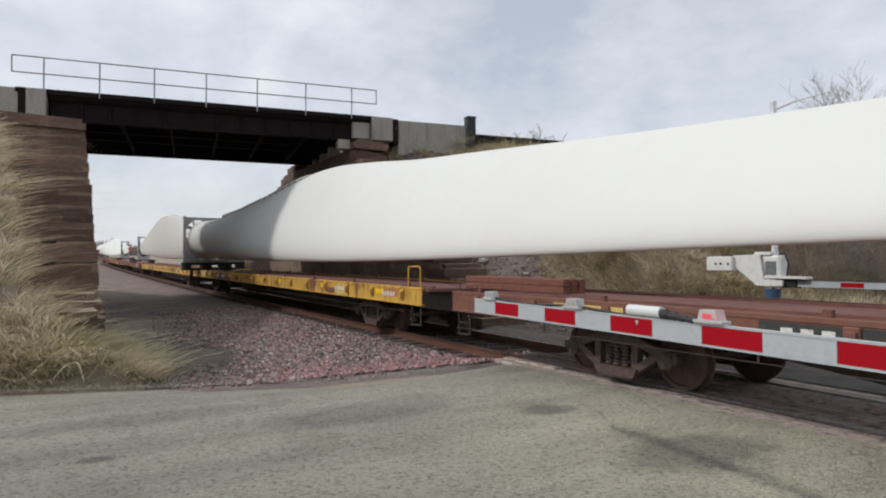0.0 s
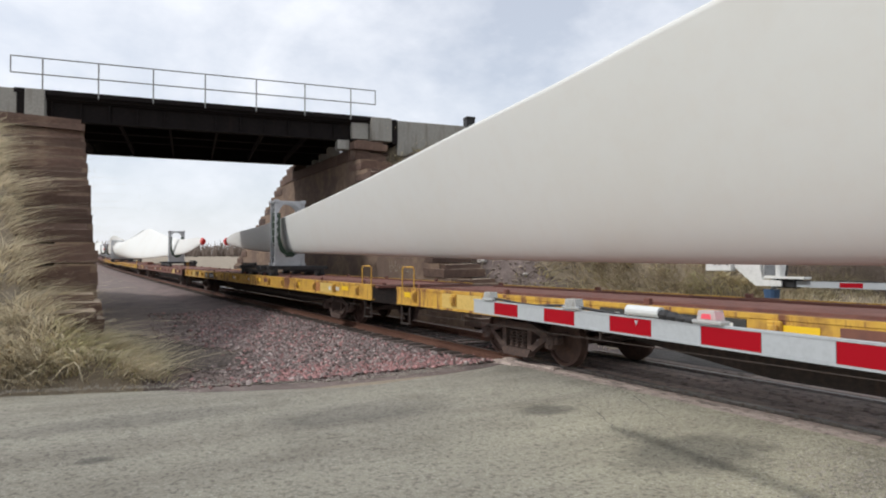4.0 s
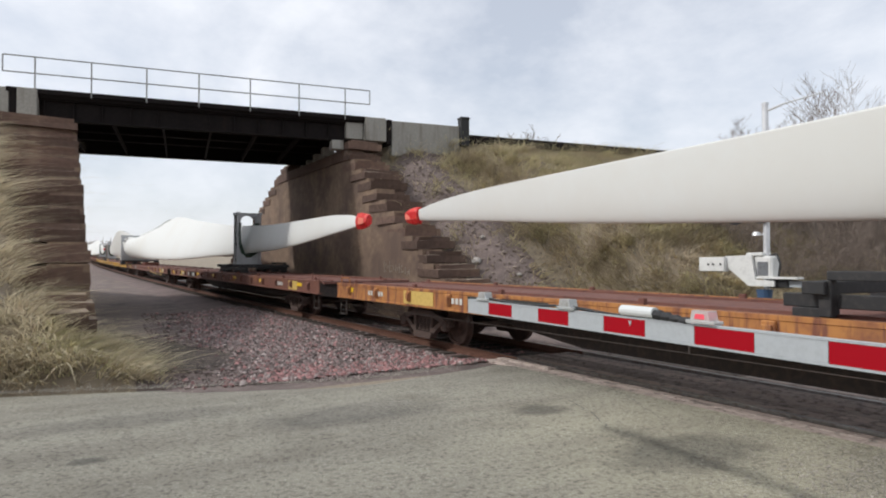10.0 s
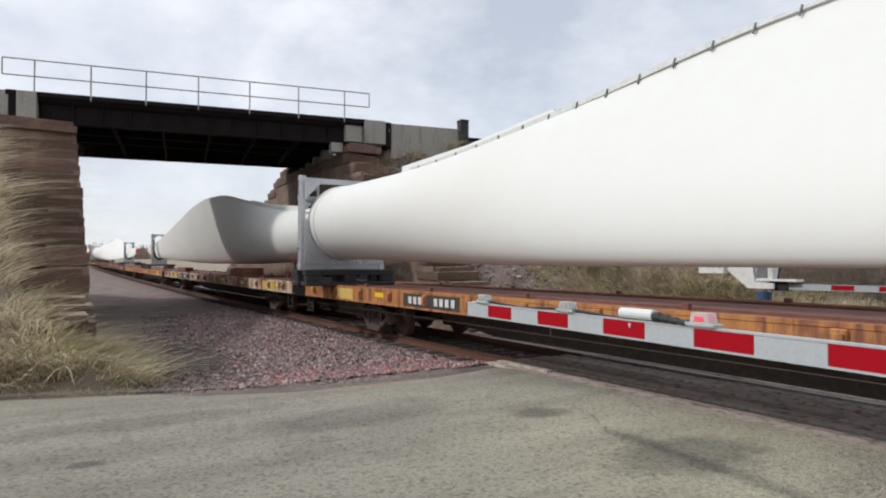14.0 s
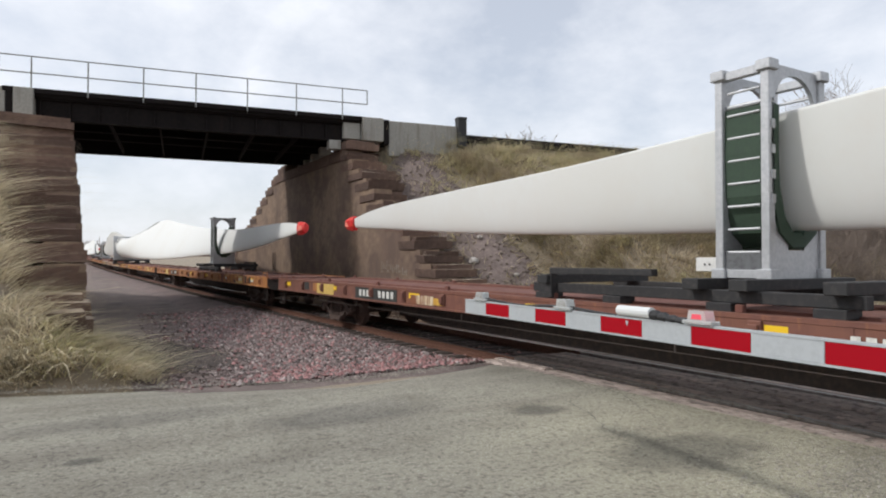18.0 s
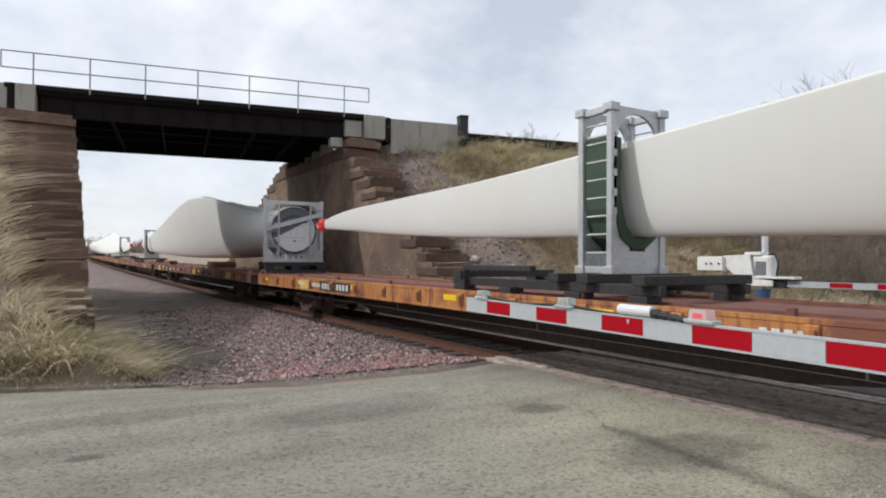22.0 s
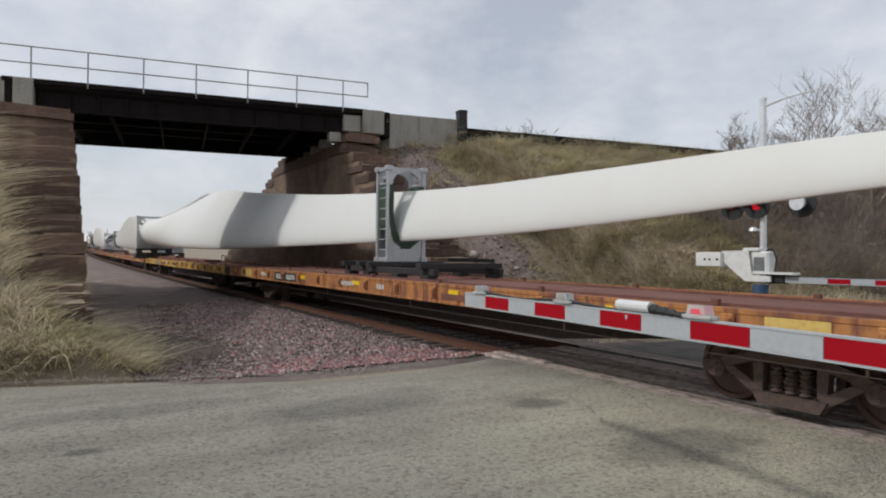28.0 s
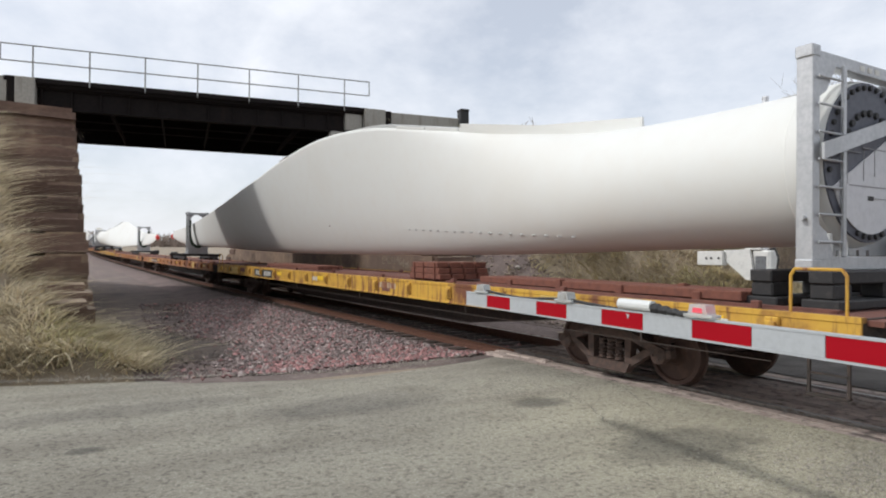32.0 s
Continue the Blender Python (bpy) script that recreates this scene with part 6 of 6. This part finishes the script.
def grass(name, points, mat, label, seed, high, lean, width=0.012):
    """Thin drooping leaves, three pieces each; points of (x, y, z, size, downhill x, downhill y)."""
    rng = np.random.default_rng(seed)
    n = len(points)
    p = np.array(points)
    a = rng.uniform(0, 2 * np.pi, n)
    h = high * p[:, 3] * rng.uniform(0.55, 1.25, n)
    d = np.stack([np.cos(a) * 0.55 + p[:, 4], np.sin(a) * 0.55 + p[:, 5]], 1) * lean * rng.uniform(0.5, 1.4, n)[:, None]
    b = a + np.pi / 2 * rng.uniform(0.6, 1.4, n)
    w = np.stack([np.cos(b), np.sin(b), 0 * b], 1) * width * rng.uniform(0.6, 1.3, n)[:, None]
    vs = []
    for f, g, k in ((0, 0, 1.0), (0.5, 0.28, 0.9), (0.85, 0.72, 0.6), (0.8, 1.15, 0.15)):
        c = p[:, :3] + np.stack([d[:, 0] * g * h, d[:, 1] * g * h, h * f], 1)
        vs.append(np.stack([c - w * k, c + w * k], 1))
    v = np.stack(vs, 1).reshape(n, 8, 3)
    quad = np.array([(0, 1, 3, 2), (2, 3, 5, 4), (4, 5, 7, 6)])
    f = (np.arange(n) * 8)[:, None, None] + quad[None]
    me = bpy.data.meshes.new(name)
    me.from_pydata(v.reshape(-1, 3).tolist(), [], f.reshape(-1, 4).tolist())
    me.materials.append(mat)
    ob = new(name, me)
    return tagged(ob, label, "grass", kind="stuff")


def bank_slope(x, y):
    e = 0.3
    gx = (ground_z(x + e, y) - ground_z(x - e, y)) / (2 * e)
    gy = (ground_z(x, y + e) - ground_z(x, y - e)) / (2 * e)
    s = math.hypot(gx, gy)
    return (0, 0) if s < 0.05 else (-gx / s * min(1, s), -gy / s * min(1, s))


def build_grass():
    rng = random.Random(21)

    def clumps(count, pick, spread, per):
        pts = []
        while len(pts) < count:
            c = pick()
            if c is None:
                continue
            x, y = c
            sx, sy = bank_slope(x, y)
            sx, sy = sx + rng.gauss(0, 0.3), sy + rng.gauss(0, 0.3)
            size = rng.uniform(0.35, 1.4)
            for i in range(per):
                px, py = x + rng.gauss(0, spread), y + rng.gauss(0, spread)
                pts.append((px, py, ground_z(px, py) - 0.02, size, sx, sy))
        return pts

    def west():
        x, y = rng.uniform(-14, -5.75), 10.95 + rng.random() ** 1.3 * 16
        if x > -6.75 and y > 14.6 or ground_z(x, y) < track_z(y) - 0.26:
            return None
        return x, y

    def east():
        x, y = 3.3 + rng.random() * 22, 11.0 + rng.random() * 15
        g = noise.noise(Vector((x * 0.22, y * 0.22, 40)))
        if ground_z(x, y) < track_z(y) - 0.2 or x < 7.5 and rng.random() < 0.8 or g < -0.2 and rng.random() < 0.35:
            return None
        return x, y
    grass("long_grass", clumps(36000, west, 0.11, 30), M["straw"], "long drooping straw-coloured grass on the bank", 1, 0.22, 3.4, 0.010)
    grass("thin_grass", clumps(8000, west, 0.25, 16), M["straw_dull"], "dull brown winter grass on the bank", 2, 0.18, 1.4)
    grass("bank_grass", clumps(80000, east, 0.16, 26), M["bank_straw"], "matted olive and straw-coloured grass on the far bank", 3, 0.18, 4.2, 0.013)
    grass("bank_scrub", clumps(26000, east, 0.3, 16), M["straw_dull"], "dull brown grass on the far bank", 4, 0.22, 1.8, 0.014)

    def verge():
        x = rng.uniform(-7.5, -5.95)
        return x, 11.0 + rng.random() * 3.3
    grass("young_grass", clumps(3000, verge, 0.15, 18), M["greenish"], "pale green-tinged grass at the foot of the bank", 5, 0.16, 2.4, 0.009)

    def far_side():
        x, y = 3.2 + rng.random() * 25, 9.6 + rng.random() * 2.4
        return x, y
    grass("verge_grass", clumps(9000, far_side, 0.2, 18), M["straw"], "flattened pale grass beyond the track", 6, 0.2, 0.9, 0.014)


build_grass()


# ---- bare trees and brush ----
M["bark"] = material("grey_bark", (0.20, 0.175, 0.15), 0.95, grain=(12, (0.085, 0.07, 0.058), 0.42, 0.68), streak=(6, (0.19, 0.165, 0.14), 0.5, 0.7), bump=(20, 0.6))
M["twig"] = material("brown_twigs", (0.195, 0.155, 0.128), 0.95, vary=0.3)


def branch_mesh(bm_v, bm_f, pts, n=5):
    """Adds a tapered limb through pts of (place, radius)."""
    k = len(bm_v)
    for i, (p, r) in enumerate(pts):
        q = pts[min(i + 1, len(pts) - 1)][0] - pts[max(i - 1, 0)][0]
        a = q.orthogonal().normalized()
        b = q.normalized().cross(a)
        for j in range(n):
            t = 2 * math.pi * j / n
            bm_v.append(tuple(p + (a * math.cos(t) + b * math.sin(t)) * r))
    for i in range(len(pts) - 1):
        for j in range(n):
            bm_f.append((k + i * n + j, k + i * n + (j + 1) % n, k + (i + 1) * n + (j + 1) % n, k + (i + 1) * n + j))


def grow(rng, high, girth, depth, spread=0.55):
    """Trunk and crown of a bare tree as two lists of verts and faces."""
    tv, tf, cv, cf = [], [], [], []

    def limb(p, d, length, r, level):
        pts = [(p.copy(), r)]
        steps = 4
        for i in range(steps):
            d = (d + Vector((rng.gauss(0, 0.13), rng.gauss(0, 0.13), rng.gauss(0.05, 0.06)))).normalized()
            p = p + d * length / steps
            pts.append((p.copy(), r * (1 - 0.62 * (i + 1) / steps)))
        branch_mesh(tv if level == 0 else cv, tf if level == 0 else cf, pts, 8 if level == 0 else 5 if level < 3 else 3)
        if level >= depth:
            return
        kids = rng.randint(4, 6) if level < 2 else rng.randint(3, 5)
        for i in range(kids):
            at = rng.uniform(0.35, 1.0) if level else rng.uniform(0.42, 1.0)
            j = min(steps - 1, int(at * steps))
            q = pts[j][0].lerp(pts[j + 1][0], at * steps - j) if j < steps else pts[-1][0]
            az = rng.uniform(0, 6.28)
            side = Vector((math.cos(az), math.sin(az), rng.uniform(0.1, 0.7)))
            limb(q, (d * (1 - spread) + side * spread).normalized(), length * rng.uniform(0.48, 0.70), max(0.006, pts[j][1] * rng.uniform(0.42, 0.6)), level + 1)
    limb(Vector((0, 0, -0.2)), Vector((rng.gauss(0, 0.05), rng.gauss(0, 0.05), 1)), high * 0.55, girth, 0)
    return tv, tf, cv, cf


def build_trees():
    rng = random.Random(31)
    # place, height, girth
    spots = ((16.9, 13.5, 6.9, 0.11), (19.3, 12.7, 6.9, 0.12), (18.2, 13.4, 5.0, 0.06), (22.0, 11.5, 7.0, 0.13), (19.4, 19.0, 2.6, 0.045), (20.9, 19.2, 3.2, 0.05), (22.8, 18.4, 3.4, 0.05), (24.5, 17.4, 4.6, 0.08), (25.5, 12.5, 7.0, 0.13), (27.0, 16.0, 5.6, 0.1), (30.0, 12.0, 7.2, 0.14), (17.9, 15.4, 3.6, 0.05))
    for x, y, high, girth in spots:
        tv, tf, cv, cf = grow(rng, high, girth, 4)
        ob = new("bare_tree")
        t = new("trunk", from_arrays("trunk", tv, tf, M["bark"], True))
        c = new("crown", from_arrays("crown", cv, cf, M["twig"]))
        t.parent = c.parent = ob
        ob.matrix_basis = pose(x, y, ground_z(x, y))
        tagged(ob, "leafless grey-brown tree with fine branching twigs", "tree", "bare trees beyond the bank")
    # brush in front of the trees, and thin scrub on the upper road's edge
    kinds = []
    for i in range(3):
        vs, fs = [], []
        for j in range(46):
            p = Vector((rng.gauss(0, 0.5), rng.gauss(0, 0.5), -0.1))
            d = Vector((rng.gauss(0, 0.5), rng.gauss(0, 0.5), 1)).normalized()
            n, length = 5, rng.uniform(1.0, 2.6)
            pts = [(p.copy(), 0.011)]
            for k in range(n):
                d = (d + Vector((rng.gauss(0, 0.2), rng.gauss(0, 0.2), rng.gauss(-0.02, 0.1)))).normalized()
                p = p + d * length / n
                pts.append((p.copy(), 0.011 * (1 - (k + 1) / (n + 1))))
                for q in range(3):
                    e = (d + Vector((rng.gauss(0, 0.7), rng.gauss(0, 0.7), rng.gauss(0, 0.5)))).normalized()
                    branch_mesh(vs, fs, [(p.copy(), 0.006), (p + e * rng.uniform(0.2, 0.55), 0.002)], 3)
            branch_mesh(vs, fs, pts, 3)
        kinds.append(from_arrays("brush", vs, fs, M["twig"]))
    n = 0
    while n < 150:
        x, y = rng.uniform(12.0, 32), rng.uniform(10.0, 17.5)
        if y < 10.6 and x < 14 or x < 15 and rng.random() < 0.4 or x > 20 and rng.random() < 0.4:
            continue
        ob = new("brush", kinds[n % 3])
        k = rng.uniform(0.4, 0.75) if x < 16 else rng.uniform(0.5, 0.9)
        ob.matrix_basis = pose(x, y, ground_z(x, y), 0, 0, rng.uniform(0, 360)) @ Matrix.Diagonal((k, k, k * rng.uniform(0.9, 1.3), 1))
        tagged(ob, "tangled leafless brown brush at the foot of the bank", "brush", "brush thicket")
        n += 1
    bush = []
    for i in range(2):
        vs, fs = [], []
        for j in range(16):
            p = Vector((rng.gauss(0, 0.45), rng.gauss(0, 0.3), -0.1))
            d = Vector((rng.gauss(0, 0.45), rng.gauss(0, 0.3), 1)).normalized()
            pts, length = [(p.copy(), 0.02)], rng.uniform(0.5, 1.5)
            for k in range(4):
                d = (d + Vector((rng.gauss(0, 0.16), rng.gauss(0, 0.16), rng.gauss(0, 0.06)))).normalized()
                p = p + d * length / 4
                pts.append((p.copy(), 0.02 * (1 - (k + 1) / 6)))
                for q in range(2):
                    e = (d + Vector((rng.gauss(0, 0.6), rng.gauss(0, 0.6), rng.gauss(0.1, 0.3)))).normalized()
                    branch_mesh(vs, fs, [(p.copy(), 0.012), (p + e * rng.uniform(0.15, 0.4), 0.006)], 3)
            branch_mesh(vs, fs, pts, 4)
        bush.append(from_arrays("shrub", vs, fs, M["twig"]))
    for u, k in ((10.4, 0.72), (11.2, 0.55), (12.9, 0.4), (13.5, 0.35), (19.2, 0.55), (20.0, 0.75), (20.8, 0.8), (21.6, 0.75), (22.4, 0.6), (25.4, 0.6), (26.2, 0.5)):
        p = at_bridge(u, 3.5 + rng.uniform(-1, 2.5), 0)
        ob = new("shrub", bush[int(u * 10) % 2])
        ob.matrix_basis = pose(p.x, p.y, ground_z(p.x, p.y) - 0.05, 0, 0, u * 50) @ Matrix.Diagonal((k * 1.7, k * 1.7, k * 1.55, 1))
        tagged(ob, "small leafless shrub beside the upper road", "shrub", "shrubs on the upper road")


build_trees()


def build_distance():
    """A far line of bare woods seen through the bridge."""
    rng = random.Random(41)
    vs, fs = [], []
    for i in range(900):
        x, y = rng.uniform(-60, 260), rng.uniform(330, 420)
        z = track_z(y) - 0.3
        h, w = rng.uniform(4, 9), rng.uniform(1.2, 3)
        for j in range(5):
            d = Vector((rng.gauss(0, 0.35), rng.gauss(0, 0.35), 1)).normalized()
            p = Vector((x + rng.gauss(0, w / 2), y, z - 0.5))
            branch_mesh(vs, fs, [(p, 0.35), (p + d * h * 0.6, 0.25), (p + d * h * rng.uniform(0.8, 1.1), 0.05)], 3)
    ob = new("far_woods", from_arrays("far_woods", vs, fs, M["twig"]))
    tagged(ob, "distant bare woods on the horizon", "woods", kind="stuff")


build_distance()


def motions():
    """The whole train rolls away along the track at one speed."""
    for ob, s, turned, *more in MOVING:
        own = more[0] if more else Matrix.Identity(4)
        walk(ob, [(t, on_track(s + SPEED * t, turned) @ own) for t in [2.0 * i for i in range(17)]])


motions()
